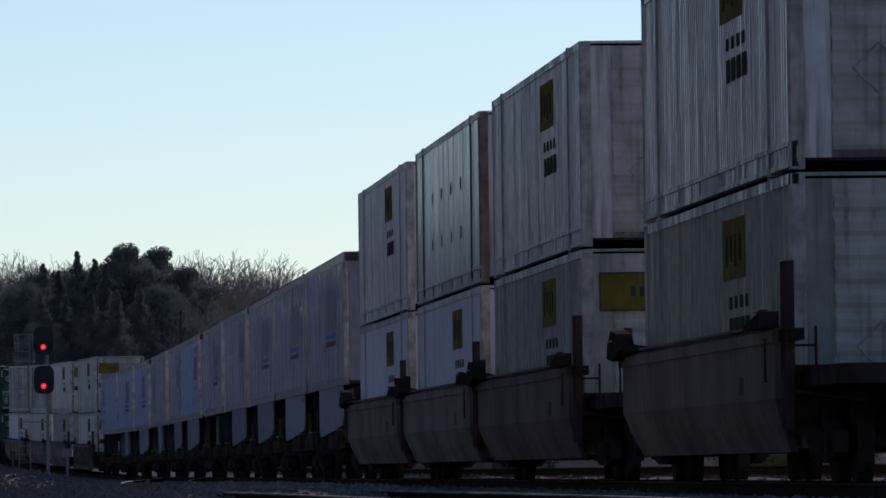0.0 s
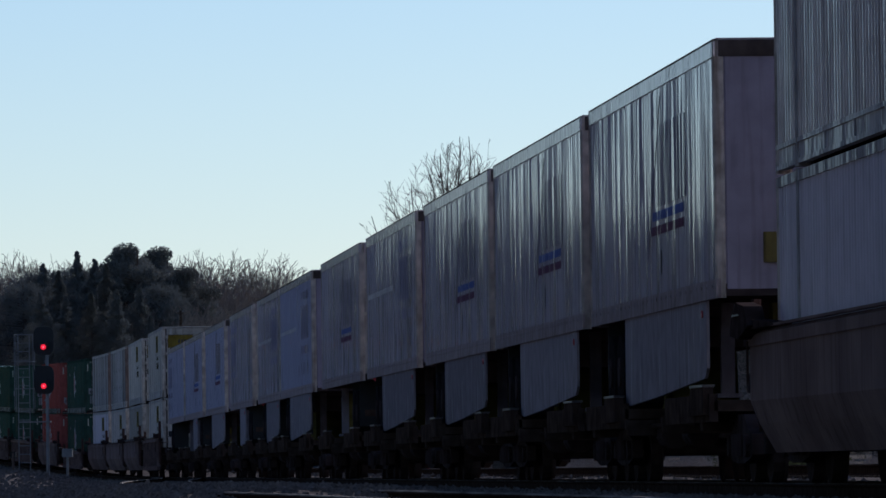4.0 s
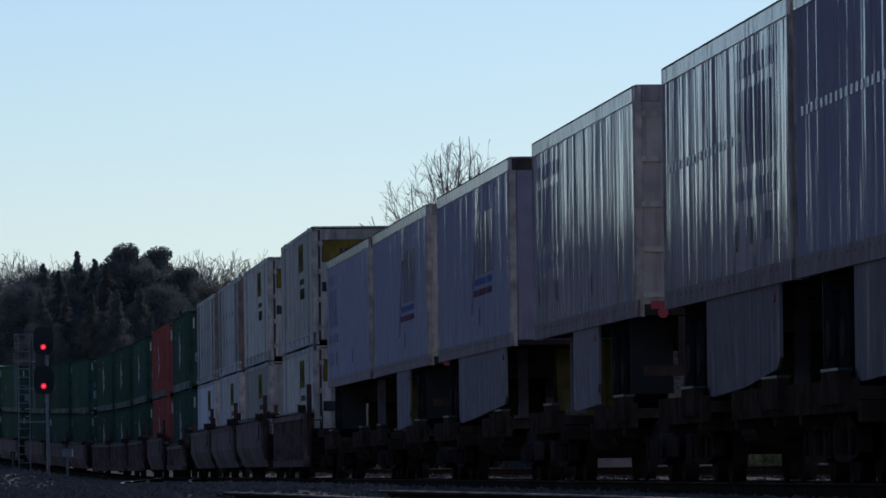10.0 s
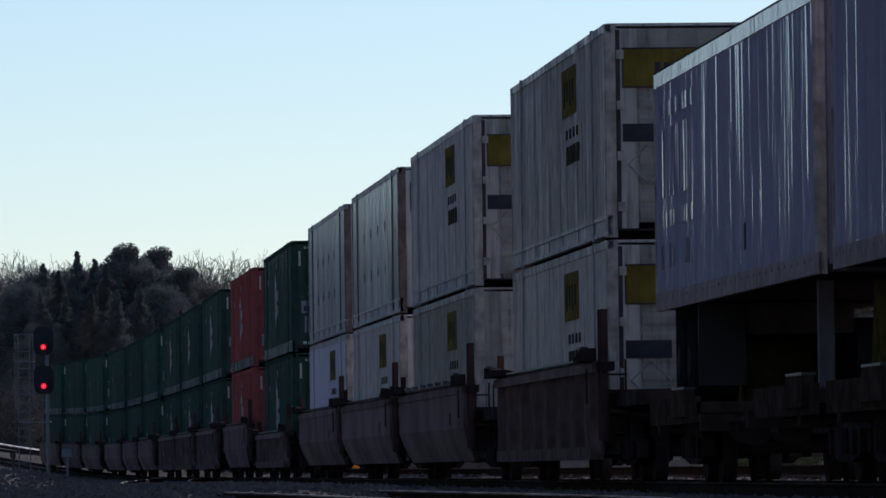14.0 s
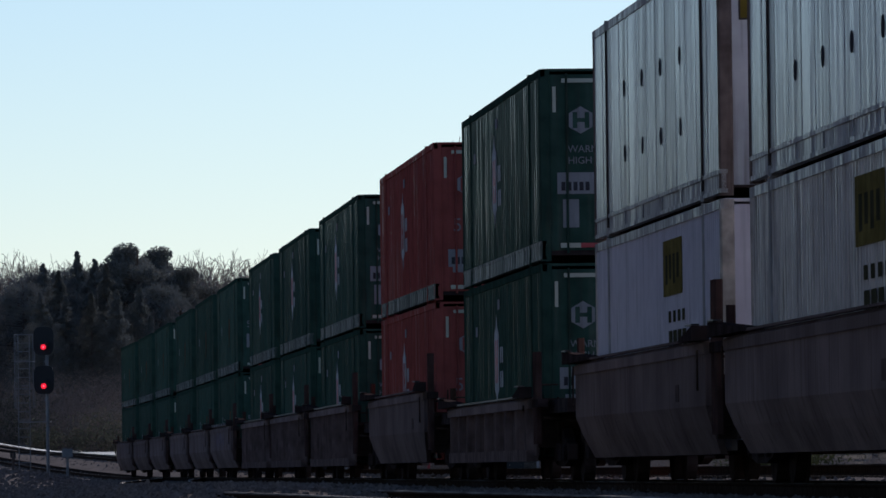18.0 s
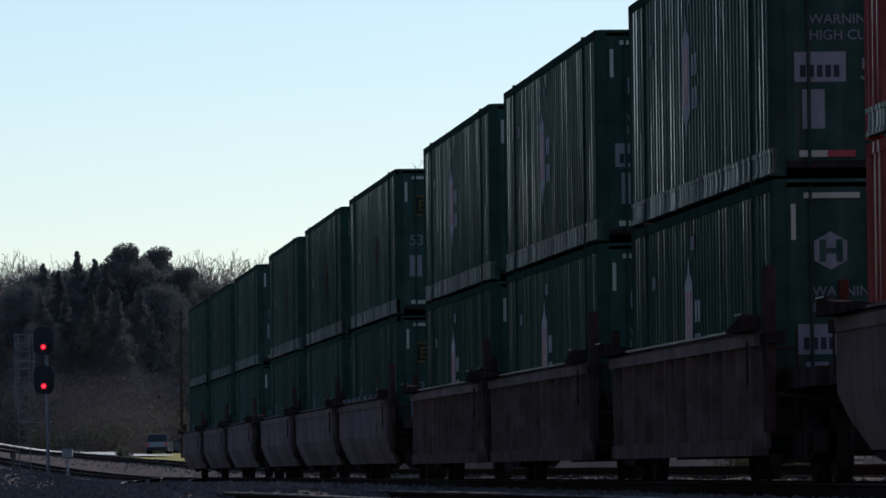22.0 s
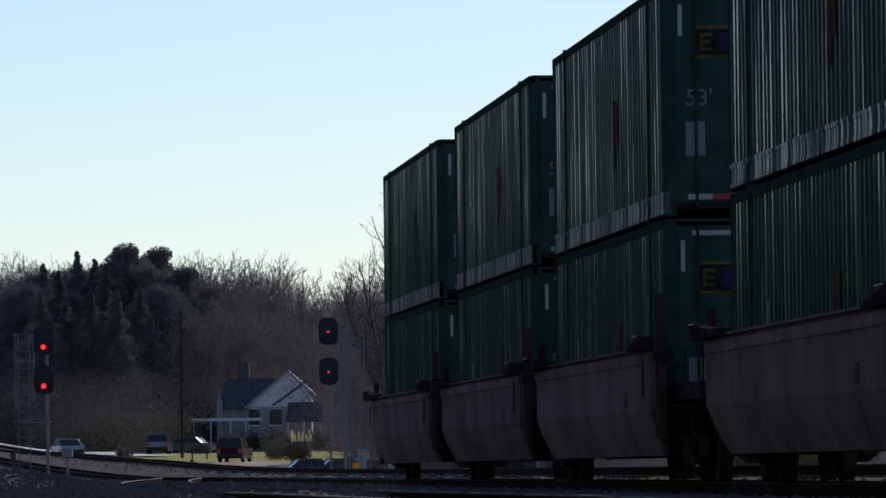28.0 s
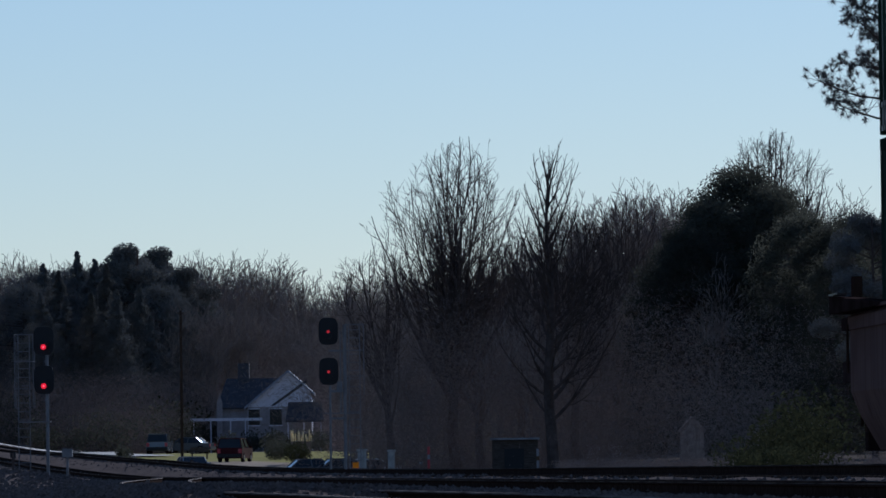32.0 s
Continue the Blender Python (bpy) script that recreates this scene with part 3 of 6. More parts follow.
        part("lettering_block", marks, FADED_INK, box, at=pose(1.7, y, 1.22))
    else:
        for i in range(4):
            for j in range(2):
                holes = Shape().cyl((-3.6 + i * 2.4, 0.0, 1.0 + j * 0.85), (-3.6 + i * 2.4, -0.006, 1.0 + j * 0.85), 0.11, 10)
                part("vent_cap", holes, INK, box, at=pose(0, y, 0))
    return box


# ---- the train: well cars ----
def truck(parent, x, name="truck"):
    """A two-axle truck with its side frames, springs and four wheels."""
    t = Shape()
    for k in (-1, 1):
        y = k * 1.0
        o = [(x - 1.2, 0.32), (x - 1.05, 0.28), (x - 0.45, 0.22), (x + 0.45, 0.22), (x + 1.05, 0.28), (x + 1.2, 0.32), (x + 1.2, 0.55), (x + 0.75, 0.62), (x + 0.4, 0.78), (x - 0.4, 0.78), (x - 0.75, 0.62), (x - 1.2, 0.55)]
        t.prism(o, y - 0.07, y + 0.07, "y")
        for i in (-0.18, 0, 0.18):
            t.cyl((x + i, y + k * 0.09, 0.30), (x + i, y + k * 0.09, 0.56), 0.07, 8)
    t.box(x - 0.22, -1.05, 0.42, x + 0.22, 1.05, 0.72)
    fr = part(name, t, STEEL, parent)
    for i in (-0.88, 0.88):
        w = Shape()
        for k in (-1, 1):
            w.cyl((x + i, k * 0.70, 0.42), (x + i, k * 0.83, 0.42), 0.42, 20)
            w.cyl((x + i, k * 0.67, 0.42), (x + i, k * 0.70, 0.42), 0.45, 20)
            w.cyl((x + i, k * 0.9, 0.42), (x + i, k * 1.12, 0.42), 0.13, 10)
        w.cyl((x + i, -0.75, 0.42), (x + i, 0.75, 0.42), 0.08, 10)
        part("wheelset", w, STEEL, fr)
    return fr


def well_car(style, front_gap, rear_gap, label):
    """One unit of a double-stack car: two side walls, floor, end platforms, guides and posts, and a truck at its leading end."""
    car = thing("well_car", label, "rail car", "well cars of the train")
    smooth_side = style in ("smooth", "knobbed", "cut", "painted", "cleated")
    paint = WELL if smooth_side else RUST
    hl, out = 8.55, 1.55
    top, low, fold = 1.25 if style == "low" else 1.63, 0.33, 0.88
    for k in (-1, 1):
        side = Shape()
        if smooth_side:
            cut, inset = (1.5, 0.14) if style == "cut" else (0.45, 0.22)
            ring = [(-hl, top - 0.14), (hl, top - 0.14), (hl, fold), (hl - cut * 0.35, 0.64), (hl - cut, low), (-hl + cut, low), (-hl + cut * 0.35, 0.64), (-hl, fold)]
            ys = [out, out, out, out - inset * 0.36, out - inset, out - inset, out - inset * 0.36, out]
            v = [(p[0], k * y, p[1]) for p, y in zip(ring, ys)] + [(p[0], k * (y - 0.08), p[1]) for p, y in zip(ring, ys)]
            f = [(0, 7, 2, 1), (7, 6, 3, 2), (6, 5, 4, 3), (9, 10, 15, 8), (10, 11, 14, 15), (11, 12, 13, 14)]
            f += [(i, (i + 1) % 8, 8 + (i + 1) % 8, 8 + i) for i in range(8)]
            if k > 0:
                f = [tuple(reversed(q)) for q in f]
            side.add(v, f)
        else:
            side.box(-hl, min(k * (out - 0.15), k * (out - 0.1)), low + 0.05, hl, max(k * (out - 0.15), k * (out - 0.1)), top - 0.1)
        part("side_wall", side, paint, car)
        a, b = sorted((k * (out - 0.16), k * (out + 0.02)))
        chord = [(k * (out + 0.02), top - 0.17), (k * (out + 0.02), top - 0.05), (k * (out - 0.06), top), (k * (out - 0.17), top), (k * (out - 0.17), top - 0.17)]
        if k > 0:
            chord.reverse()
        part("top_chord", Shape().prism(list(reversed(chord)), -hl, hl, "x"), WELL, car)
        a2, b2 = sorted((k * (out - 0.05), k * (out + 0.035)))
        part("chord_cap", Shape().box(-hl + 0.4, a2, top + 0.002, hl - 0.4, b2, top + 0.03), WELL if smooth_side else EDGE, car)
        if not smooth_side:
            part("bottom_chord", Shape().box(-hl + 0.3, a, low - 0.03, hl - 0.3, b, low + 0.14), paint, car)
            count = {"ribbed_wide": 8, "low": 9}.get(style, 13)
            for i in range(count):
                x, wide = -hl + 0.5 + i * (2 * hl - 1.0) / (count - 1), 0.2 if count < 10 else 0.15
                foot, head, y0, y1 = low + 0.14, top - 0.17, k * (out - 0.1), k * (out + 0.005)
                rib = [(x - wide, y0), (x + wide, y0), (x + wide * 0.55, y1), (x - wide * 0.55, y1)]
                part("rib", Shape().prism(rib if k > 0 else list(reversed(rib)), foot, head), paint, car)
        else:
            for x, z in ((5.4, 1.05),):
                part("wall_plate", Shape().box(x - 0.16, min(k * out, k * (out + 0.012)), z - 0.1, x + 0.16, max(k * out, k * (out + 0.012)), z + 0.1), RUST, car)
        # flared guides that steer the boxes into the well, at both ends
        for e in (-1, 1):
            xs = (e * (hl - 2.6), e * (hl + 0.2))
            v = []
            for x, y, z0, z1 in ((xs[0], out + 0.04, top + 0.005, top + 0.04), (xs[1], out + 0.17, top - 0.02, top + 0.15)):
                v += [(x, k * (y - 0.2), z0), (x, k * y, z0), (x, k * y, z1), (x, k * (y - 0.2), z1)]
            f = [(0, 1, 2, 3), (7, 6, 5, 4), (0, 4, 5, 1), (1, 5, 6, 2), (2, 6, 7, 3), (3, 7, 4, 0)]
            if e * k > 0:
                f = [tuple(reversed(q)) for q in f]
            guide = part("box_guide", Shape().add(v, f), GUIDE, car)
            ya, yb = sorted((k * (out + 0.08), k * (out + 0.175)))
            part("guide_edge", Shape().box(min(e * (hl - 0.5), e * (hl + 0.2)), ya, top + 0.152, max(e * (hl - 0.5), e * (hl + 0.2)), yb, top + 0.17), EDGE, guide)
            if style == "knobbed" and e < 0:
                o = [(-hl - 0.5, top - 0.05), (-hl + 0.3, top - 0.1), (-hl + 1.3, top + 0.03), (-hl + 0.9, top + 0.24), (-hl + 0.1, top + 0.3), (-hl - 0.4, top + 0.12)]
                part("knob", Shape().prism(o, min(k * (out - 0.04), k * (out + 0.16)), max(k * (out - 0.04), k * (out + 0.16)), "y"), GUIDE, guide)
    if style in ("painted", "cleated"):
        for i in range(7):
            x = -hl + 2.4 + i * 2.0
            part("chord_cleat", Shape().prism([(x - 0.3, top + 0.03), (x + 0.3, top + 0.03), (x + 0.16, top + 0.10), (x - 0.16, top + 0.10)], -out - 0.03, -out + 0.1, "y"), EDGE, car)
    if style == "painted":
        r = random.Random(31)
        for i in range(9):
            x, w = -hl + 4.2 + i * 0.85 + r.uniform(-0.2, 0.2), r.uniform(0.16, 0.34)
            z0, z1 = fold + r.uniform(0.0, 0.2), top - 0.08 - r.uniform(0.0, 0.3)
            o = [(x - w * 0.6, z0), (x + w * 0.5, z0 + r.uniform(0, 0.1)), (x + w * 0.8, z1 - r.uniform(0, 0.1)), (x + w * 0.1, z1), (x - w * 0.4, z1 - r.uniform(0.1, 0.2))]
            part("paint_stroke", Shape().prism(o, -out - 0.004, -out, "y"), SPRAY, car, "faded purple spray paint")
    part("floor", Shape().box(-hl + 1.6, -1.1, low + 0.02, hl - 1.6, 1.1, low + 0.12), STEEL, car)
    for e in (-1, 1):
        gap = (front_gap if e > 0 else rear_gap)
        x0, x1 = e * hl, e * (hl + max(0.35, gap / 2 - 0.35))
        a, b = min(x0, x1), max(x0, x1)
        pl = Shape().box(a, -1.25, 1.0, b, 1.25, 1.2)
        pl.box(a, -0.35, 0.7, b, 0.35, 1.0)
        part("end_platform", pl, STEEL, car)
        bulk = Shape().box(min(e * hl, e * (hl - 0.12)), -1.42, 0.5, max(e * hl, e * (hl - 0.12)), 1.42, 1.23)
        part("end_bulkhead", bulk, UNDERFRAME, car)
        rungs = Shape()
        for y in (-1.44, -1.12):
            rungs.cyl((e * (hl + 0.06), y, 0.55), (e * (hl + 0.06), y, top), 0.016, 6)
        for i in range(4):
            rungs.cyl((e * (hl + 0.06), -1.44, 0.65 + i * 0.26), (e * (hl + 0.06), -1.12, 0.65 + i * 0.26), 0.014, 6)
        part("end_ladder", rungs, UNDERFRAME, car)
        part("grab_iron", Shape().cyl((e * (hl - 0.3), -out - 0.06, 1.05), (e * (hl - 0.3), -out - 0.06, top - 0.12), 0.014, 6), UNDERFRAME, car)
        part("walkway_bar", Shape().box(min(e * hl, e * (hl + 1.1)), -1.5, top - 0.16, max(e * hl, e * (hl + 1.1)), -1.36, top - 0.04), GUIDE, car)
    for x in (hl + 0.16, hl + 0.5):
        part("lashing_post", Shape().box(x, -1.5, 0.55, x + 0.11, -1.40, top + 0.66, 0.02), POST_RUST, car)
    part("lashing_post", Shape().box(-hl - 0.3, -1.5, 0.8, -hl - 0.18, -1.40, top + 0.34, 0.02), POST_RUST, car)
    part("cut_lever", Shape().cyl((hl + 0.3, -1.35, 0.95), (hl + 0.9, -0.5, 0.82), 0.018, 6), UNDERFRAME, car)
    truck(car, hl + front_gap / 2 - 0.5 if front_gap < 4 else hl - 0.1)
    if rear_gap > 4:
        truck(car, -hl + 0.1)
        part("coupler", Shape().box(-hl - rear_gap / 2, -0.14, 0.72, -hl, 0.14, 0.98), STEEL, car)
        part("hose_bracket", Shape().box(-hl - 0.35, -1.38, 0.32, -hl - 0.2, -1.16, 0.72, 0.02), STEEL, car)
    if front_gap > 4:
        part("coupler", Shape().box(hl, -0.14, 0.72, hl + front_gap / 2, 0.14, 0.98), STEEL, car)
    part("brake_hose", Shape().cyl((hl + 0.4, -0.5, 0.9), (hl + 0.7, -0.45, 0.45), 0.03, 6), RUBBER, car)
    return car


# ---- the train: trailers on spine cars ----
def trailer(length, doors, skirt, stripe, skin, label):
    """A road trailer: sheet sides, rails, nose or doors at the leading end, skirt, landing legs, axles and bumper."""
    tr = thing("road_trailer", label, "trailer", "trailers on the train")
    h, z0, z1 = length / 2, 2.12, 5.085
    for k in (-1, 1):
        a, b = sorted((k * 1.27, k * 1.285))
        n = int(length / 1.22)
        for i in range(n):
            x = -h + 0.06 + i * (length - 0.12) / n
            sheet = Shape().box(x, a, z0 + 0.22, x + (length - 0.12) / n - 0.012, b, z1 - 0.2)
            part("side_sheet", sheet, skin, tr)
        part("side_lining", Shape().box(-h + 0.06, min(k * 1.24, k * 1.266), z0 + 0.22, h - 0.06, max(k * 1.24, k * 1.266), z1 - 0.1), RAILTRIM, tr)
        a, b = sorted((k * 1.24, k * 1.30))
        part("top_rail", Shape().box(-h, a, z1 - 0.2, h, b, z1 - 0.025), TOP_RAIL, tr)
        part("roof_edge", Shape().box(-h, a, z1 - 0.023, h, b + 0.004 * k, z1), CREST, tr)
        rail = Shape().box(-h, a, z0, h, b, z0 + 0.22)
        for i in range(int(length / 0.6)):
            x = -h + 0.3 + i * 0.6
            rail.cyl((x, k * 1.30, z0 + 0.15), (x, k * 1.308, z0 + 0.15), 0.025, 6)
        part("bottom_rail", rail, TRAILER_END, tr)
        for x in (-h, h - 0.12):
            part("corner_post", Shape().box(x, min(k * 1.18, k * 1.302), z0, x + 0.12, max(k * 1.18, k * 1.302), z1, 0.025), CORNER, tr)
    part("roof", Shape().box(-h + 0.02, -1.26, z1 - 0.03, h - 0.02, 1.26, z1 + 0.015), TRAILER_END, tr)
    part("floor", Shape().box(-h + 0.02, -1.24, z0 + 0.02, h - 0.02, 1.24, z0 + 0.16), STEEL, tr)
    part("rear_wall", Shape().box(-h + 0.02, -1.18, z0 + 0.16, -h + 0.08, 1.18, z1 - 0.03), TRAILER_END, tr)
    axle = h - 3.0 if doors else -h + 3.0
    if doors:
        for k in (-1, 1):
            y0, y1 = (-1.18, -0.01) if k < 0 else (0.01, 1.18)
            d = part("door", Shape().box(h - 0.08, y0, z0 + 0.1, h - 0.03, y1, z1 - 0.2), NOSE_LIT, tr)
            for i in range(5):
                z = z0 + 0.25 + i * 0.58
                part("hinge", Shape().box(h - 0.035, min(k * 0.9, k * 1.2), z, h + 0.012, max(k * 0.9, k * 1.2), z + 0.07), BEIGE, d)
            part("lock_rod", Shape().cyl((h - 0.012, k * 0.45, z0 + 0.12), (h - 0.012, k * 0.45, z1 - 0.25), 0.02, 6), RAILTRIM, d)
        part("header", Shape().box(h - 0.09, -1.18, z1 - 0.2, h, 1.18, z1 - 0.02), TRAILER_END, tr)
        part("bumper", Shape().box(h - 0.14, -1.2, 1.36, h - 0.02, 1.2, 1.5).box(h - 0.12, -0.75, 1.5, h - 0.04, -0.65, z0).box(h - 0.12, 0.65, 1.5, h - 0.04, 0.75, z0), UNDERFRAME, tr)
        part("tail_light", Shape().cyl((h, -0.95, z0 + 0.05), (h + 0.02, -0.95, z0 + 0.05), 0.07, 12), INK_RED, tr)
        part("red_strip", Shape().box(h - 0.02, -1.1, z0 + 0.1, h - 0.004, -0.3, z0 + 0.2), INK_RED, tr)
    else:
        part("nose", Shape().box(h - 0.1, -1.2, z0 + 0.1, h - 0.01, 1.2, z1 - 0.2, 0.04), NOSE_PLAIN, tr)
        part("nose_cap", Shape().box(h - 0.1, -1.24, z1 - 0.2, h + 0.004, 1.24, z1 - 0.01), CREST, tr, "dark nose cap")
        part("air_box", Shape().box(h - 0.02, -0.75, z0 + 0.4, h + 0.04, -0.4, z0 + 0.75, 0.03), YELLOW, tr)
    leg = -h + 2.6 if doors else h - 2.6
    for k in (-1, 1):
        legs = Shape()
        legs.box(leg - 0.08, k * 0.9 - 0.08, 1.05, leg + 0.08, k * 0.9 + 0.08, z0)
        legs.box(leg - 0.16, k * 0.9 - 0.14, 1.0, leg + 0.16, k * 0.9 + 0.14, 1.05)
        part("landing_leg", legs, LEG, tr)
    part("slider", Shape().box(axle - 1.6, -0.6, 1.75, axle + 1.6, 0.6, z0), STEEL, tr)
    for i in (-0.62, 0.62):
        for k in (-1, 1):
            w = Shape().cyl((axle + i, k * 0.7, 1.45), (axle + i, k * 1.24, 1.45), 0.50, 18)
            ty = part("tyre", w, RUBBER, tr)
            part("hub", Shape().cyl((axle + i, k * 1.2, 1.45), (axle + i, k * 1.262, 1.45), 0.2, 12), STEEL, ty)
    for i in (-1.35, 1.35):
        part("mud_flap", Shape().box(axle + i - 0.015, -1.22, 1.15, axle + i + 0.015, -0.66, z0), BLACK, tr)
    if skirt:
        a, b = (-h + 1.4, axle - 1.7) if doors else (axle + 1.7, h - 1.4)
        if skirt == 2:
            a, b = b - 5.0, b - 1.0
        o = [(a, z0), (b, z0), (b, 1.34), (b - 0.25, 1.22), (a + 4.0, 1.06), (a + 0.5, 0.99), (a, 1.03)]
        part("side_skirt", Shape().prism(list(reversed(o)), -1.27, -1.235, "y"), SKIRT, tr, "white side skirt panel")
        part("skirt_light", Shape().cyl((b - 0.4, -1.27, z0 - 0.15), (b - 0.4, -1.29, z0 - 0.15), 0.045, 10), INK_RED, tr)
    y = -1.289
    if stripe == "slash":
        # a faded trade mark as plain shapes: a leaning slash, a block of uprights and two lines under it
        x0, zb = h * 0.12, z0 + 1.28
        part("mark_slash", Shape().prism([(x0 - 1.3, zb - 0.62), (x0 - 0.95, zb - 0.62), (x0 + 0.75, zb + 1.38), (x0 + 0.3, zb + 1.38)], y - 0.003, y, "y"), FADED_DARK, tr, "faded dark slash")
        blk = Shape()
        for i in range(4):
            blk.box(x0 + 0.4 + i * 0.86, y - 0.005, zb + 0.02, x0 + 1.2 + i * 0.86, y, zb + 1.02)
        part("lettering_block", blk, FADED_DARK, tr)
        part("stripe", Shape().box(x0 - 0.3, y - 0.003, zb - 0.15, x0 + 3.5, y, zb - 0.04), STRIPE_BLUE, tr, "faded blue stripe")
        part("stripe", Shape().box(x0 - 0.5, y - 0.003, zb - 0.33, x0 + 3.5, y, zb - 0.22), FADED_RED, tr, "faded maroon stripe")
    elif stripe:
        # a block of upright shapes between two bars, with small marks beneath
        x0, zb = (h - 5.4, z0 + 1.35) if stripe == "front" else (-h + 0.7, z0 + 1.35)
        blk = Shape()
        for i in range(6):
            blk.box(x0 + 0.1 + i * 0.62, y - 0.003, zb + 0.02, x0 + 0.52 + i * 0.62, y, zb + 0.86)
        part("lettering_block", blk, FADED, tr)
        part("stripe", Shape().box(x0, y - 0.003, zb + 1.0, x0 + 3.9, y, zb + 1.2), FADED, tr, "faded blue grey bar")
        part("stripe", Shape().box(x0, y - 0.003, zb - 0.35, x0 + 3.9, y, zb - 0.15), FADED, tr, "faded blue grey bar")
        for i in (0, 1.0, 1.4, 2.9, 3.2):
            part("number_mark", Shape().box(x0 + i, y - 0.003, zb - 0.85, x0 + i + 0.2, y, zb - 0.55), FADED_DARK, tr)
        if stripe == "front":
            for i in range(20):
                part("dash", Shape().box(-h + 0.6 + i * 0.42, y - 0.003, zb + 0.3, -h + 0.8 + i * 0.42, y, zb + 0.4), DASH, tr)
    part("number_block", Shape().box(0, -0.003, 0, 0.14, 0, 0.3), INK, tr, at=pose(h * 0.2, y, z0 + 0.45))
    return tr


def spine_car(length, label):
    """A skeleton flat: centre beam, wheel platforms, hitch and trucks."""
    car = thing("spine_car", label, "rail car", "spine cars of the train")
    h = length / 2
    part("centre_beam", Shape().box(-h, -0.35, 0.55, h, 0.35, 0.95), STEEL, car)
    for x, n in ((-h + 3.2, 2.6), (h - 3.0, 2.6)):
        p = Shape().box(x - n, -1.35, 0.82, x + n, 1.35, 0.95)
        p.box(x - n, -1.4, 0.70, x + n, -1.3, 1.02)
        p.box(x - n, 1.3, 0.70, x + n, 1.4, 1.02)
        part("wheel_platform", p, UNDERFRAME, car)
    for x in (-h + 4.6, h - 1.4):
        part("side_step", Shape().prism([(x - 0.9, 0.78), (x + 0.9, 0.78), (x + 0.9, 1.10), (x - 0.55, 1.10)], -1.46, -1.34, "y"), UNDERFRAME, car)
        part("step_edge", Shape().box(x - 0.55, -1.47, 1.102, x + 0.9, -1.32, 1.13), EDGE, car)
    for x in (-h + 6.6, h - 7.2):
        part("brake_cylinder", Shape().cyl((x - 0.4, -0.8, 0.62), (x + 0.4, -0.8, 0.62), 0.2, 12), STEEL, car)
    part("brake_pipe", Shape().cyl((-h + 0.5, -1.05, 0.72), (h - 0.5, -1.05, 0.72), 0.03, 6), UNDERFRAME, car)
    for i in range(4):
        x = -h + 1.5 + i * (length - 3.0) / 3
        part("cross_arm", Shape().box(x - 0.15, -1.38, 0.6, x + 0.15, 1.38, 0.8), UNDERFRAME, car)
    for e in (-1, 1):
        part("trailer_hitch", Shape().prism([(e * (h - 2.4) - 0.6, 0.95), (e * (h - 2.4) + 0.6, 0.95), (e * (h - 2.4) + 0.15, 2.1), (e * (h - 2.4) - 0.15, 2.1)], -0.45, 0.45, "y"), HITCH, car)
    truck(car, h - 0.2)
    truck(car, -h + 2.6, "rear_truck")
    return car


CATALOGUE = {}


def stock(key, build):
    """The first of a kind is built, the next ones share its meshes."""
    if key not in CATALOGUE:
        CATALOGUE[key] = build()
        return CATALOGUE[key]
    return copy_thing(CATALOGUE[key], Matrix())


LABELS = {
    "green": "dark green ribbed steel container with white emblem marks",
    "green_orange": "dark green ribbed container with a faded orange mark",
    "red": "dull red ribbed container with a white emblem",
    "white": "weathered white ribbed container with a yellow sign panel",
    "sign": "grimy white ribbed container with a yellow sign panel",
    "signed": "greyed white ribbed container with a grimy end and yellow sign",
    "worn": "grimy white ribbed container with dulled yellow panels",
    "plate": "bare aluminium container with riveted sheets and vent caps",
    "clean": "clean white container with a yellow sign panel",
}
# place of the rear end at 16 s, lower box, upper box, kind of well, gap ahead, gap behind
STACKS = (
    (-280.3, "worn", "white", "knobbed", 8.1, 9.0), (-255.1, "sign", "white", "knobbed", 9.0, 3.3), (-236.0, "clean", "plate", "knobbed", 3.3, 3.0), (-216.9, "clean", "white", "knobbed", 3.0, 7.0),
    (14.6, "signed", "signed", "ribbed_wide", 6.4, 8.1), (38.9, "worn", "signed", "cleated", 8.1, 4.0), (59.1, "white", "plate", "smooth", 4.0, 3.1), (78.3, "clean", "plate", "smooth", 3.1, 8.9),
    (103.4, "green", "green", "low", 8.9, 7.3), (126.9, "red", "red", "cut", 7.3, 8.0), (151.1, "green", "green", "ribbed", 8.0, 4.0), (172.1, "green", "green", "ribbed", 4.0, 3.1), (191.4, "green", "green", "ribbed", 3.1, 8.6),
    (216.2, "green_orange", "green_orange", "painted", 8.6, 3.6), (236.0, "green_orange", "green_orange", "smooth", 3.6, 4.0), (256.2, "green_orange", "green_orange", "smooth", 4.0, 7.5),
    (279.9, "green_orange", "green_orange", "smooth", 7.5, 4.1), (300.2, "green_orange", "green_orange", "smooth", 4.1, 4.4), (320.8, "green_orange", "green_orange", "smooth", 4.4, 5.0),
)
for off, low_box, high_box, kind, ahead, behind in STACKS:
    car = stock((kind, ahead < 4.5, behind < 4.5), lambda: well_car(kind, 3.6 if ahead < 4.5 else 7.0, 3.6 if behind < 4.5 else 7.0,
                "tan steel well car with smooth walls, carrying two containers" if kind in ("smooth", "knobbed", "cut", "cleated") else "tan well car with faded purple spray paint, carrying two containers" if kind == "painted" else "brown steel well car with ribbed walls, carrying two containers"))
    MOVING.append((car, off, LEN, 0.0))
    for style, up in ((low_box, 0.37), (high_box, 3.27)):
        MOVING.append((stock(style, lambda: container(style, LABELS[style])), off, LEN, up))
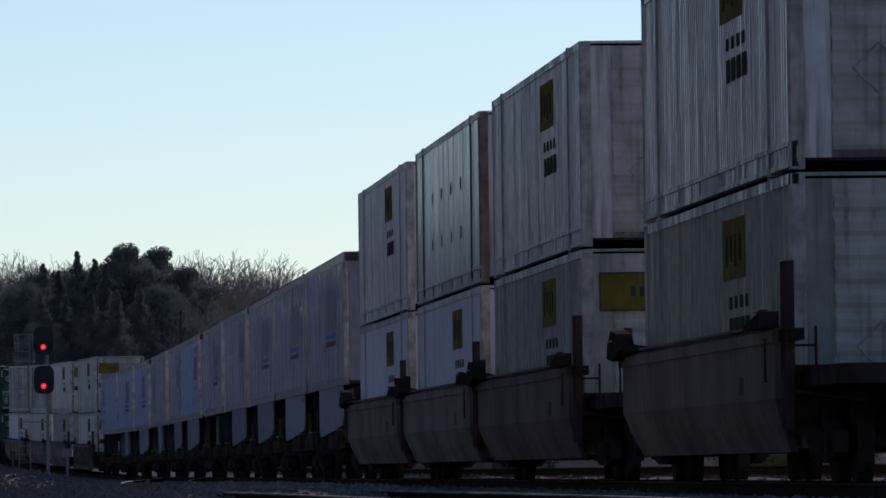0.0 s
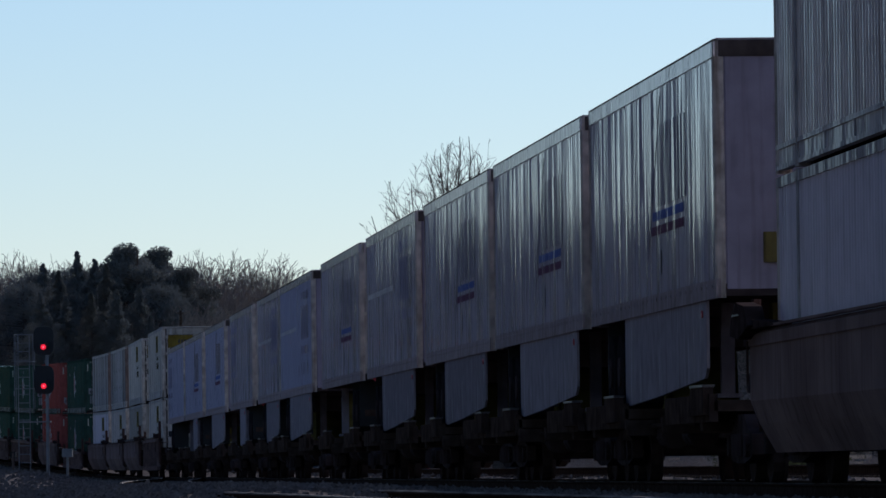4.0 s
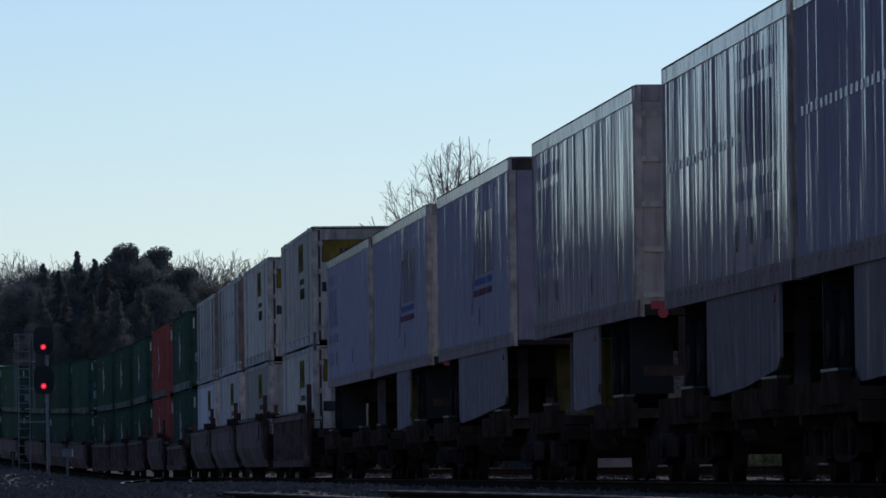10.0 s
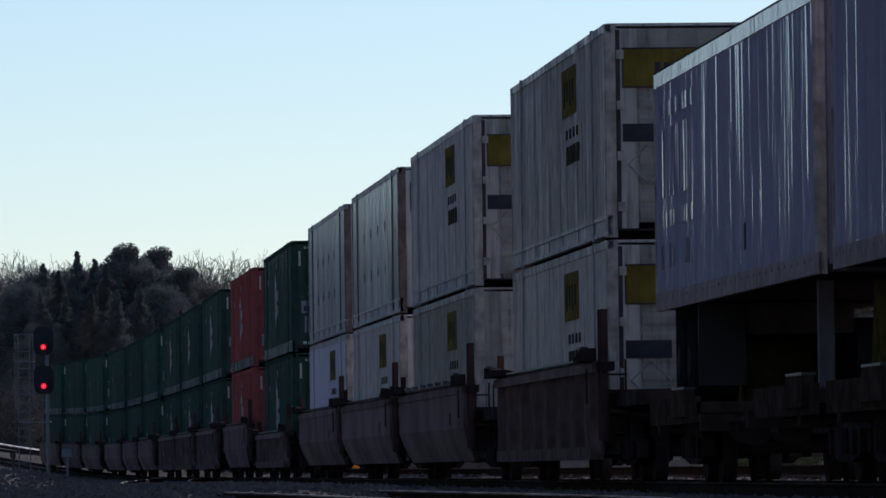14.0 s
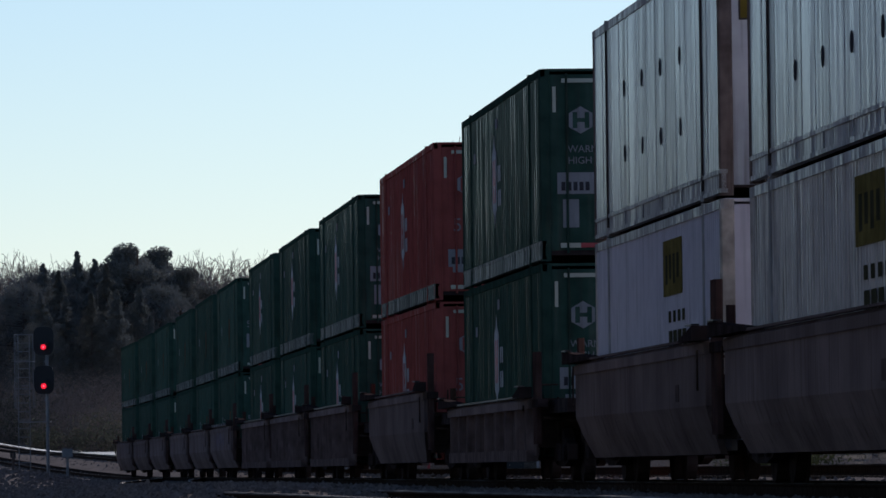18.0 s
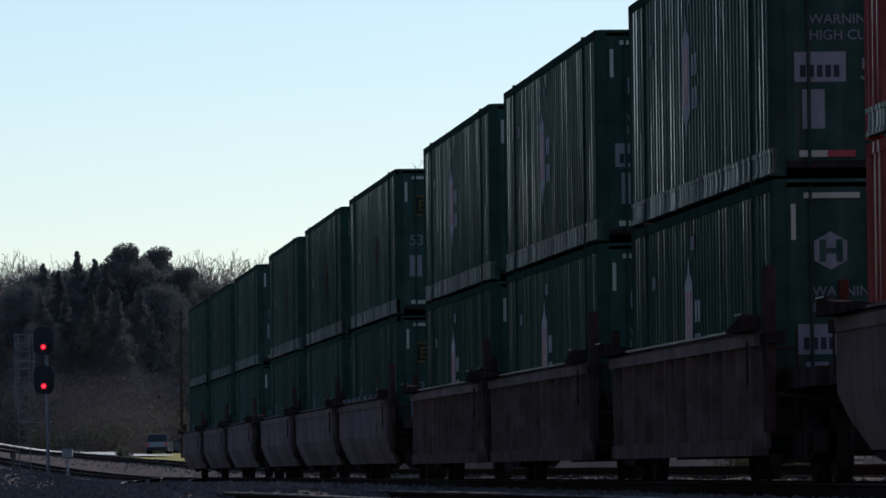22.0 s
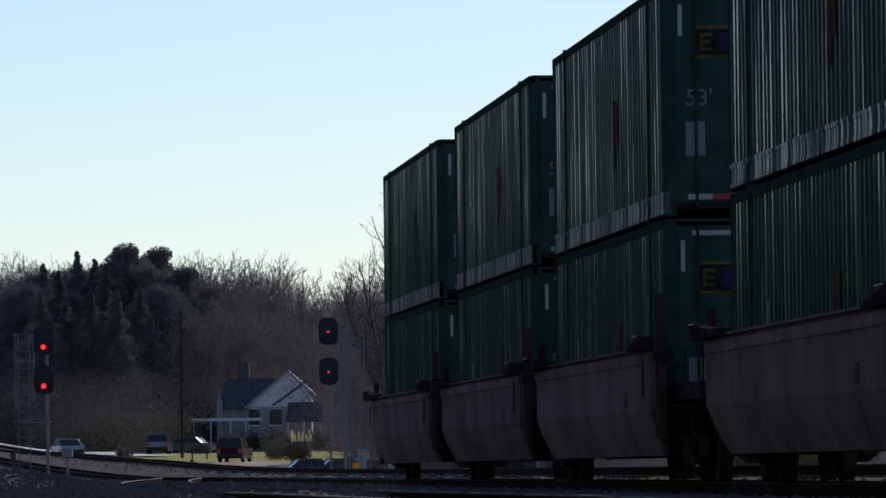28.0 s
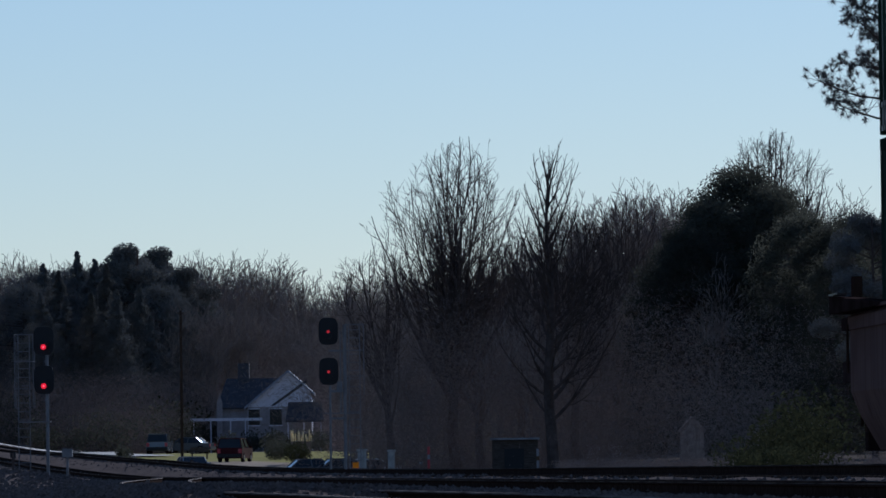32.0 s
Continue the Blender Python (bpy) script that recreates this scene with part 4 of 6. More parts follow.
# place of the rear end at 16 s, length, doors lead, skirt, stripe
TRAILERS = (
    (-8.2, 16.9, 0, 0, "rear"), (-26.5, 16.9, 1, 2, "slash"), (-46.3, 16.6, 0, 1, "slash"), (-67.5, 16.15, 1, 2, "rear"), (-87.4, 13.6, 0, 1, "front"), (-101.4, 16.8, 0, 1, "front"),
    (-122.9, 15.8, 1, 0, "slash"), (-141.4, 16.1, 0, 1, "front"), (-160.0, 15.8, 0, 1, "slash"), (-177.0, 16.15, 0, 1, "slash"), (-194.4, 16.3, 0, 1, "slash"),
)
for off, length, doors, skirt, stripe in TRAILERS:
    skin = TRAILER_DULL if off in (-8.2, -26.5, -46.3, -101.4) else TRAILER
    MOVING.append((stock(("trailer", length, doors, skirt, stripe), lambda: trailer(length, doors, skirt, stripe, skin,
                   "white sheet-sided road trailer, " + ("hinged doors" if doors else "plain nose") + " leading, on a spine car")), off, length, 0.0))
    MOVING.append((stock(("spine", round(length)), lambda: spine_car(length + 1.0, "black steel spine car under a road trailer")), off + 0.5, length + 1.0, 0.0))


# ---- ground ----
def ground_material():
    m = mat("ground", (0.10, 0.10, 0.09), 0.95, vary=0.3, bump=0.01, bump_scale=8, spec=0.0)
    n, l = m.node_tree.nodes, m.node_tree.links
    b = n["Principled BSDF"]
    geo = n.new("ShaderNodeNewGeometry")
    at = n.new("ShaderNodeAttribute")
    at.attribute_name = "cover"
    ra = n.new("ShaderNodeValToRGB")
    e = ra.color_ramp.elements
    e[0].position, e[0].color = 0.0, (0.10, 0.084, 0.08, 1)
    e[1].position, e[1].color = 0.33, (0.10, 0.083, 0.07, 1)
    g = e.new(1.0)
    g.color = (0.26, 0.24, 0.105, 1)
    g = e.new(0.66)
    g.color = (0.32, 0.265, 0.215, 1)
    l.new(at.outputs["Fac"], ra.inputs["Fac"])
    no = n.new("ShaderNodeTexNoise")
    no.inputs["Scale"].default_value, no.inputs["Detail"].default_value = 0.6, 8
    l.new(geo.outputs["Position"], no.inputs["Vector"])
    hv = n.new("ShaderNodeHueSaturation")
    mr = n.new("ShaderNodeMapRange")
    mr.inputs["To Min"].default_value, mr.inputs["To Max"].default_value = 0.5, 1.5
    l.new(no.outputs["Fac"], mr.inputs["Value"])
    l.new(mr.outputs["Result"], hv.inputs["Value"])
    l.new(ra.outputs["Color"], hv.inputs["Color"])
    l.new(hv.outputs["Color"], b.inputs["Base Color"])
    return m


def lay_ground():
    xs = [-3000, -1500, -700, -350, -200, -140] + [-110 + 3 * i for i in range(20)] + [-50 + 1.0 * i for i in range(90)] + [41 + 4 * i for i in range(20)] + [130, 180, 300, 700, 1500, 3000]
    ys = [-3000, -1200, -500, -200, -100, -50, -20] + [i * 4.0 for i in range(100)] + [400 + 6 * i for i in range(50)] + [700 + 20 * i for i in range(20)] + [1150, 1300, 1600, 2200, 3500]
    v = [(x, y, height(x, y)) for y in ys for x in xs]
    w = len(xs)
    f = [(j * w + i, j * w + i + 1, (j + 1) * w + i + 1, (j + 1) * w + i) for j in range(len(ys) - 1) for i in range(w - 1)]
    m = bpy.data.meshes.new("ground")
    m.from_pydata(v, [], f)
    cover = m.attributes.new("cover", "FLOAT", "POINT")
    values = []
    for x, y, z in v:
        u = x - bed(max(-600, min(640, y)))[0]
        rail = smooth(-9.5, -7.5, u) * smooth(9.0, 7.5, u) * (y < 660)
        wood = smooth(600, 660, y) + smooth(2, 12, x) * smooth(250, 320, y)
        if rail > 0.5 or (u < 0 and y < 300):
            values.append(0.0)
        elif y < 405:
            values.append(0.33)
        elif -12 < off_road(x, y) < (11 if y < 525 else 3) and y < 560:
            values.append(0.66)
        else:
            values.append(1.0 - 0.67 * min(1, wood))
    cover.data.foreach_set("value", values)
    m.materials.append(ground_material())
    m.polygons.foreach_set("use_smooth", [True] * len(m.polygons))
    return tagged(new("ground", m), "ground of grey ballast, thin grass and wooded slope", "ground", kind="structure")


lay_ground()


def sweep(points, outline):
    """An outline (across, up) carried along points with headings."""
    sh, n = Shape(), len(outline)
    v, f = [], []
    for p, th in points:
        v += [(p.x + a * math.cos(th), p.y - a * math.sin(th), p.z + b) for a, b in outline]
    for i in range(len(points) - 1):
        f += [(i * n + j, i * n + (j + 1) % n, (i + 1) * n + (j + 1) % n, (i + 1) * n + j) for j in range(n)]
    return sh.add(v, f)


RAIL_PROFILE = [(-0.036, -0.03), (-0.036, -0.012), (0.036, -0.012), (0.036, -0.03), (0.012, -0.045), (0.012, -0.14), (0.07, -0.155), (0.07, -0.17), (-0.07, -0.17), (-0.07, -0.155), (-0.012, -0.14), (-0.012, -0.045)]
HEAD_PROFILE = [(-0.034, -0.014), (-0.028, 0.0), (0.028, 0.0), (0.034, -0.014)]


def lay_track(side, name, label, ties, far, raised=False):
    tr = thing(name, label, "railway track", kind="structure")

    def at(s, extra=0.0):
        p, th = on_line(s, sum(float(np.interp(s + k, side[0], side[1])) for k in (-12, -8, -4, 0, 4, 8, 12)) / 7 + extra)
        if raised:
            p.z += bank(p.y)
        return p, th
    for k in (-0.7525, 0.7525):
        way = [at(s, k) for s in range(-80, far, 3)]
        rail = part("rail", sweep(way, RAIL_PROFILE), RAILBODY, tr)
        part("running_head", sweep(way, HEAD_PROFILE), SIDING_HEAD if name == "siding" else RAILHEAD, rail, "polished running surface")
    me = Shape().box(-1.3, -0.115, -0.33, 1.3, 0.115, -0.175, 0.02).mesh("tie", TIE)
    rnd = random.Random(5)
    for i in range(ties):
        s = 8 + i * 0.62
        p, th = at(s)
        part("tie", me, TIE, tr, at=Matrix.Translation(p + Vector((0, 0, rnd.uniform(-0.012, 0.008)))) @ Euler((0, 0, -th + rnd.uniform(-0.02, 0.02))).to_matrix().to_4x4())
    rest = Shape()
    for i in list(range(-140, 0)) + list(range(ties, min(ties + 420, int((far - 10) / 0.62)))):
        p, th = at(8 + i * 0.62)
        c, s_ = math.cos(th), math.sin(th)
        q = [(p.x + a * c + b * s_, p.y - a * s_ + b * c, p.z) for a, b in ((-1.3, -0.115), (1.3, -0.115), (1.3, 0.115), (-1.3, 0.115))]
        rest.add([(x, y, z - 0.33) for x, y, z in q] + [(x, y, z - 0.175) for x, y, z in q], [(4, 5, 6, 7), (0, 1, 5, 4), (1, 2, 6, 5), (2, 3, 7, 6), (3, 0, 4, 7)])
    tagged(part("far_ties", rest, TIE, tr), kind="stuff")
    return tr


lay_track(((-80, 660), (0.0, 0.0)), "track", "main track with worn steel rails on timber ties", 300, 660)
lay_track(((-80, 0, 38, 107, 150, 182, 215, 240, 262), (-5.4, -6.1, -7.2, -5.4, -3.9, -2.5, -1.2, -0.35, 0.0)), "siding", "siding that leaves the main track by a turnout", 300, 262)
lay_track(((-80, 660), (4.4, 4.4)), "second_track", "second main track on a low dark ballast bank", 40, 600, True)


def scatter_stones():
    rnd, sh = random.Random(11), Shape()
    for i in range(84000):
        far = 22000 < i < 36000
        s = 4 + 175 * rnd.random() ** 1.6 if not far else rnd.uniform(120, 430)
        u = rnd.uniform(-9.5, 2.6 if not far else 7.0)
        heap = 0.0
        if i >= 36000:
            s, heap = rnd.uniform(35, 150), rnd.random() ** 2 * 0.06
        if i >= 52000:
            s, heap = rnd.uniform(40, 130), rnd.random() * 0.10
            u = float(np.interp(s, (0, 38, 107, 150), (-6.1, -7.2, -5.4, -3.9))) + rnd.gauss(-0.5, 1.0)
        if i >= 68000:
            s, u, heap = rnd.uniform(-5, 60), rnd.uniform(-9.5, -1.5), rnd.random() * 0.04
        p, th = on_line(s, u)
        r = rnd.uniform(0.025, 0.055) * (1.4 if far else 1)
        z = height(p.x, p.y) + r * 0.4 + heap
        k = [Vector((rnd.uniform(-1, 1), rnd.uniform(-1, 1), rnd.uniform(-0.5, 0.5))).normalized() * r * rnd.uniform(0.7, 1.2) for _ in range(5)]
        v = [tuple(Vector((p.x, p.y, z)) + d) for d in ((-r, -r * 0.4, -r * 0.3), (r, -r * 0.6, -r * 0.2), (0.1 * r, r, -r * 0.3))for d in (Vector(d) * rnd.uniform(0.8, 1.2),)]
        v.append((p.x + rnd.uniform(-0.4, 0.4) * r, p.y + rnd.uniform(-0.4, 0.4) * r, z + r * rnd.uniform(0.5, 0.9)))
        sh.add(v, [(0, 1, 3), (1, 2, 3), (2, 0, 3), (2, 1, 0)])
    ob = new("ballast_stones", sh.mesh("ballast_stones", STONE))
    tagged(ob, "loose grey crushed ballast stones along the tracks", "ballast", kind="stuff")


scatter_stones()


# ---- trees ----
def grow(seed, tall, wide, stems, levels, kids, fork=0.25, thick=0.02, fine=0.021, sides=(7, 5, 4, 3, 3, 3)):
    """A leafless tree, as trunk and crown: rising limbs that fork and fork again into fine upright twigs."""
    rnd, trunk, crown = random.Random(seed), Shape(), Shape()

    def limb(p, d, length, r, level):
        sh = trunk if level == 0 else crown
        n = 5 if level < 2 else 3 if level < 3 else 1
        k = sides[min(level, len(sides) - 1)]
        ring, pts, q = None, [], p.copy()
        for i in range(n + 1):
            rad = max(fine, r * (1 - 0.6 * i / n))
            a = d.orthogonal().normalized()
            b = d.cross(a)
            base = len(sh.v)
            sh.v += [tuple(q + rad * (math.cos(2 * math.pi * j / k) * a + math.sin(2 * math.pi * j / k) * b)) for j in range(k)]
            if ring is not None:
                sh.f += [(ring + j, ring + (j + 1) % k, base + (j + 1) % k, base + j) for j in range(k)]
            ring = base
            pts.append((q.copy(), d.copy(), rad))
            bend = 0.07 if level < 2 else 0.13
            d = (d + Vector((rnd.gauss(0, bend), rnd.gauss(0, bend), 0.10 + rnd.gauss(0, 0.04)))).normalized()
            q = q + d * (length / n)
        if level >= levels:
            return
        for i in range(kids[level]):
            f = (0.45 if level == 1 else 0.3) + (0.55 if level == 1 else 0.7) * (i + rnd.random()) / kids[level]
            c, cd, cr = pts[min(n, int(f * n + 0.5))]
            turn = rnd.uniform(0, 2 * math.pi)
            o = cd.orthogonal().normalized()
            side = o * math.cos(turn) + cd.cross(o) * math.sin(turn)
            nd = (cd + side * rnd.uniform(0.45, 0.95) + Vector((0, 0, 0.15))).normalized()
            limb(c, nd, length * rnd.uniform(0.38, 0.62) * (1.15 - 0.35 * f), cr * rnd.uniform(0.45, 0.7), level + 1)

    limb(Vector((0, 0, -0.3)), Vector((0, 0, 1)), tall * fork, tall * thick, 0)
    top = Vector((0, 0, tall * fork - 0.4))
    for i in range(stems):
        a = 2 * math.pi * (i + rnd.random() * 0.6) / stems
        out = wide * rnd.uniform(0.35, 1.0) if i else 0.1
        d = Vector((math.cos(a) * out, math.sin(a) * out * 0.8, 1.0)).normalized()
        limb(top - Vector((0, 0, rnd.uniform(0, tall * fork * 0.4) if i else 0)), d, tall * (1 - fork) * rnd.uniform(0.78, 1.0) * (1.0 if i else 1.08), tall * thick * rnd.uniform(0.45, 0.62), 1)
    up = sorted(v[2] for v in crown.v)[int(0.992 * len(crown.v))]
    for sh in (trunk, crown):
        sh.v = [(v[0] * tall / up, v[1] * tall / up, v[2] * tall / up) for v in sh.v]
    return trunk, crown


def clumps(rnd, sh, centre, radius, count, size, flat=1.0):
    """Small leaf sprays thrown round a centre."""
    for i in range(count):
        d = Vector((rnd.gauss(0, 1), rnd.gauss(0, 1), rnd.gauss(0, 1) * flat)).normalized() * radius * rnd.random() ** 0.45
        c = centre + Vector((d.x, d.y, d.z * flat))
        a = Vector((rnd.gauss(0, 1), rnd.gauss(0, 1), rnd.gauss(0, 1))).normalized() * size * rnd.uniform(0.5, 1.3)
        b = a.orthogonal().normalized() * size * rnd.uniform(0.25, 0.6)
        sh.add([tuple(c - a), tuple(c + b), tuple(c + a * 1.2), tuple(c - b * 0.8)], [(0, 1, 2, 3)])


def trunk_shape(tall, r):
    sh = Shape()
    n = 6
    for i in range(n):
        sh.cyl((0.05 * math.sin(i), 0.04 * math.cos(i), tall * i / n - 0.3), (0.05 * math.sin(i + 1), 0.04 * math.cos(i + 1), tall * (i + 1) / n - 0.3), r * (1 - 0.8 * i / n), 8, r * (1 - 0.8 * (i + 1) / n))
    return sh


def conifer(seed, tall, wide, label, shape="spire", size=0.08, count=46000, leaf=None):
    """An evergreen: trunk, limbs and a ragged crown of needle sprays; a spire, a clumped pine or a dense dome."""
    rnd = random.Random(seed)
    tree = thing("evergreen_tree", label, "tree", "evergreens of the wood")
    limbs, crown = trunk_shape(tall * 0.99, tall * 0.016), Shape()
    if shape == "spire":
        n = 170
        for i in range(n):
            f = (i + rnd.random()) / n
            h = tall * (0.04 + 0.95 * f)
            reach = wide * (1 - f) ** 1.15 * rnd.uniform(0.35, 1.2) + 0.04
            a = rnd.uniform(0, 2 * math.pi)
            tip = Vector((math.cos(a) * reach, math.sin(a) * reach, h + reach * 0.25))
            limbs.cyl((0, 0, h), tuple(tip), 0.035, 4, 0.01)
            for k in (0.55, 1.0):
                clumps(rnd, crown, Vector((tip.x * k, tip.y * k, h + (tip.z - h) * k)), 0.12 + reach * 0.40, count // (n * 2), size, 0.85)
    elif shape == "clumped":
        n = 34
        for i in range(n):
            h = tall * (0.30 + 0.66 * (i + rnd.random()) / n)
            a = rnd.uniform(0, 2 * math.pi)
            reach = wide * rnd.uniform(0.5, 1.0) * math.sin(math.pi * (0.28 + 0.64 * (h / tall - 0.30) / 0.66)) + 0.2
            tip = Vector((math.cos(a) * reach, math.sin(a) * reach, h + reach * 0.15))
            limbs.cyl((0, 0, h - 0.5), tuple(tip), 0.07, 5, 0.02)
            clumps(rnd, crown, tip, wide * rnd.uniform(0.24, 0.36), count // n, size, 0.7)
    else:
        n = 300
        for i in range(n):
            f = (i + rnd.random()) / n
            h = tall * (0.03 + 0.92 * f)
            reach = wide * math.sqrt(max(0.02, 1 - (max(0.0, f - 0.25) / 0.75) ** 2.0)) * rnd.uniform(0.6, 1.04)
            a = rnd.uniform(0, 2 * math.pi)
            tip = Vector((math.cos(a) * reach, math.sin(a) * reach, h))
            limbs.cyl((0, 0, h - 0.3), tuple(tip), 0.05, 4, 0.02)
            clumps(rnd, crown, tip, wide * rnd.uniform(0.10, 0.30), count // n, size, 0.9)
    part("trunk", limbs, BARK, tree)
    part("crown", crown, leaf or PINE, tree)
    return tree


def place(ob, px, d, turn=0.0, sink=0.0):
    """Stand a thing where the sight line of that bearing (metres across at 1 m) meets the ground, d metres out."""
    x = px * d
    return Matrix.Translation((x, d, height(x, d) - sink)) @ Euler((0, 0, turn)).to_matrix().to_4x4()


def across(col):
    return (col - 784) / 12630.0


def cone(sh, p, q, r, r2, k):
    """An open tapered stick."""
    d = (q - p).normalized()
    a = d.orthogonal().normalized()
    b = d.cross(a)
    base = len(sh.v)
    for c, rad in ((p, r), (q, r2)):
        sh.v += [tuple(c + rad * (math.cos(2 * math.pi * j / k) * a + math.sin(2 * math.pi * j / k) * b)) for j in range(k)]
    sh.f += [(base + j, base + (j + 1) % k, base + k + (j + 1) % k, base + k + j) for j in range(k)]


def limb_tree(seed, limbs, fork, leader, outline, twig=0.0105):
    """A leafless hardwood inside a crown outline (height, left, right): limbs that sweep out and up, forking into fine twigs."""
    r = random.Random(seed)
    rows = sorted(outline)
    zs, ls, rs = ([o[k] for o in rows] for k in range(3))
    tall = zs[-1]
    trunk, crown = Shape(), Shape()

    def inside(p):
        if p.z > tall:
            return False
        left, right = float(np.interp(p.z, zs, ls)), float(np.interp(p.z, zs, rs))
        mid, half = (left + right) / 2, (right - left) / 2
        return ((p.x - mid) / half) ** 2 + (p.y / (half * 0.8)) ** 2 < 1

    def reach(p, d, most):
        n = 0.0
        while n < most and inside(p + d * (n + 0.2)):
            n += 0.2
        return n

    def branch(p, d, length, rad, level, tip=None):
        n = (0, 12, 5, 3, 1)[level]
        gap = (0, 0.8, 0.5, 0.36, 9)[level]
        q, left = p.copy(), r.random() * gap
        for i in range(n):
            e = q + d * (length / n)
            ra, rb = max(twig, rad * (1 - 0.8 * i / n)), max(twig * 0.7, rad * (1 - 0.8 * (i + 1) / n))
            cone(trunk if ra > 0.06 else crown, q, e, ra, rb, 7 if ra > 0.06 else 4 if level < 3 else 3)
            left += length / n
            while level < 4 and left > gap and (i + 1) / n > (0.22 if level == 1 else 0.1):
                left -= gap
                f = (i + 1) / n
                o = d.orthogonal().normalized()
                turn = r.uniform(0, 2 * math.pi)
                side = o * math.cos(turn) + d.cross(o) * math.sin(turn)
                nd = (d + side * r.uniform(0.45, 0.95) + Vector((0, 0, r.uniform(0.0, 0.3)))).normalized()
                size = length * r.uniform(0.30, 0.52) * (1.15 - 0.7 * f) if level < 3 else r.uniform(0.3, 0.75)
                size = min(size, reach(e, nd, size) + 0.25)
                if size > 0.22:
                    branch(q + (e - q) * r.random(), nd, size, min(rb * 0.7, 0.012 + 0.012 * size), level + 1)
            if tip is not None:
                d = (d * 0.72 + (tip - e).normalized() * 0.28).normalized()
            lift = 0.0 if tip is not None else 0.05 if level == 1 else 0.10
            wob = 0.055 if level == 1 else 0.13
            d = (d + Vector((r.gauss(0, wob), r.gauss(0, wob), lift + r.gauss(0, 0.03)))).normalized()
            q = e

    widest = max(rows, key=lambda o: o[2] - o[1])[0]
    thick = tall * 0.021
    last = Vector((0, 0, -0.4))
    top = tall * (0.93 if leader else fork)
    steps = 14 if leader else 6
    spine = [last]
    for i in range(steps):
        z = -0.4 + (top + 0.4) * (i + 1) / steps
        nxt = Vector((0.02 * tall * math.sin(i * 0.9 + seed) * 0.3, r.gauss(0, 0.04), z))
        a, b = ((1 - 0.93 * k / steps) if leader else 1 - 0.35 * k / steps for k in (i, i + 1))
        cone(trunk, last, nxt, thick * a, thick * b, 9)
        last = nxt
        spine.append(nxt)
    for i in range(limbs):
        f = (i + r.random() * 0.7) / limbs
        turn = i * 2.4 + r.uniform(-0.4, 0.4)
        if leader:
            z = tall * (fork + (0.90 - fork) * f)
            lean = radians(56 - 32 * f + r.uniform(-8, 8))
            d = Vector((math.sin(lean) * math.cos(turn), math.sin(lean) * math.sin(turn) * 0.8, math.cos(lean)))
            aim = (d + Vector((0, 0, 0.45))).normalized()
        else:
            z = top * (1.0 - 0.35 * r.random() ** 2)
        k = min(range(len(spine)), key=lambda j: abs(spine[j].z - z))
        p = Vector((spine[k].x, spine[k].y, z))
        if leader:
            tip = p + aim * max(1.2, reach(p + aim * 0.8, aim, tall) + 0.8)
        else:
            u = 2 * (i + 0.5) / limbs - 1
            zt = widest + (tall - widest) * (1 - abs(u) ** 1.6) * r.uniform(0.86, 1.0)
            left, right = float(np.interp(zt, zs, ls)), float(np.interp(zt, zs, rs))
            tip = Vector(((left + right) / 2 + (right - left) / 2 * u * r.uniform(0.85, 1.0), r.uniform(-0.5, 0.5) * (right - left) / 2, zt))
            d = tip - p
            d = Vector((d.x * 1.25, d.y * 1.25, d.z * 0.8)).normalized()
        length = (tip - p).length
        branch(p, d, length * 1.04, thick * (0.30 if leader else 0.38) * r.uniform(0.7, 1.05) * (1.1 - 0.5 * f if leader else 1), 1, tip)
    return trunk, crown


HERO = (
    (805, 345, 21, 14, 0.24, False, ((254, 800, 850), (286, 745, 885), (326, 690, 925), (362, 650, 950), (410, 628, 955), (460, 630, 945), (540, 680, 910), (620, 740, 860), (690, 780, 820))),
    (976, 330, 8, 44, 0.16, True, ((248, 975, 1000), (280, 945, 1025), (320, 932, 1045), (370, 920, 1055), (440, 900, 1085), (520, 885, 1100), (600, 880, 1105), (700, 900, 1080), (760, 940, 1010))),
    (1385, 420, 5, 12, 0.3, False, ((236, 1340, 1400), (254, 1310, 1450), (290, 1285, 1480), (330, 1285, 1480), (380, 1330, 1430), (480, 1350, 1410))),
    (690, 370, 44, 10, 0.3, False, ((438, 650, 720), (480, 610, 740), (540, 595, 740), (600, 610, 720), (680, 650, 700))),
    (850, 395, 71, 14, 0.3, False, ((448, 800, 900), (480, 730, 930), (520, 670, 940), (580, 660, 930), (660, 720, 880))),
    (1020, 395, 72, 14, 0.3, False, ((385, 980, 1070), (410, 920, 1100), (450, 880, 1130), (540, 890, 1120), (620, 940, 1080))),
    (1120, 430, 6, 12, 0.3, False, ((350, 1090, 1150), (380, 1050, 1200), (440, 1040, 1220), (520, 1080, 1180))),
    (925, 400, 15, 14, 0.3, False, ((430, 880, 970), (460, 840, 1010), (500, 830, 1020), (600, 880, 980))),
)
for col, d, seed, limbs, fork, leader, rows in HERO:
    base = height(across(col) * d, d)
    t = thing("bare_tree", "tall leafless tree with a straight leader and spreading limbs" if leader else "tall leafless tree with sweeping limbs and fine twigs", "tree", "bare trees", at=place(None, across(col), d))
    wood_, twigs_ = limb_tree(seed, limbs, fork, leader, [(0.2 + (834 - (col - 784) * 0.0128 - row) * d / 12630 - base, (l - col) * d / 12630, (r - col) * d / 12630) for row, l, r in rows])
    part("trunk", wood_, BARK, t)
    part("crown", twigs_, BARK, t)

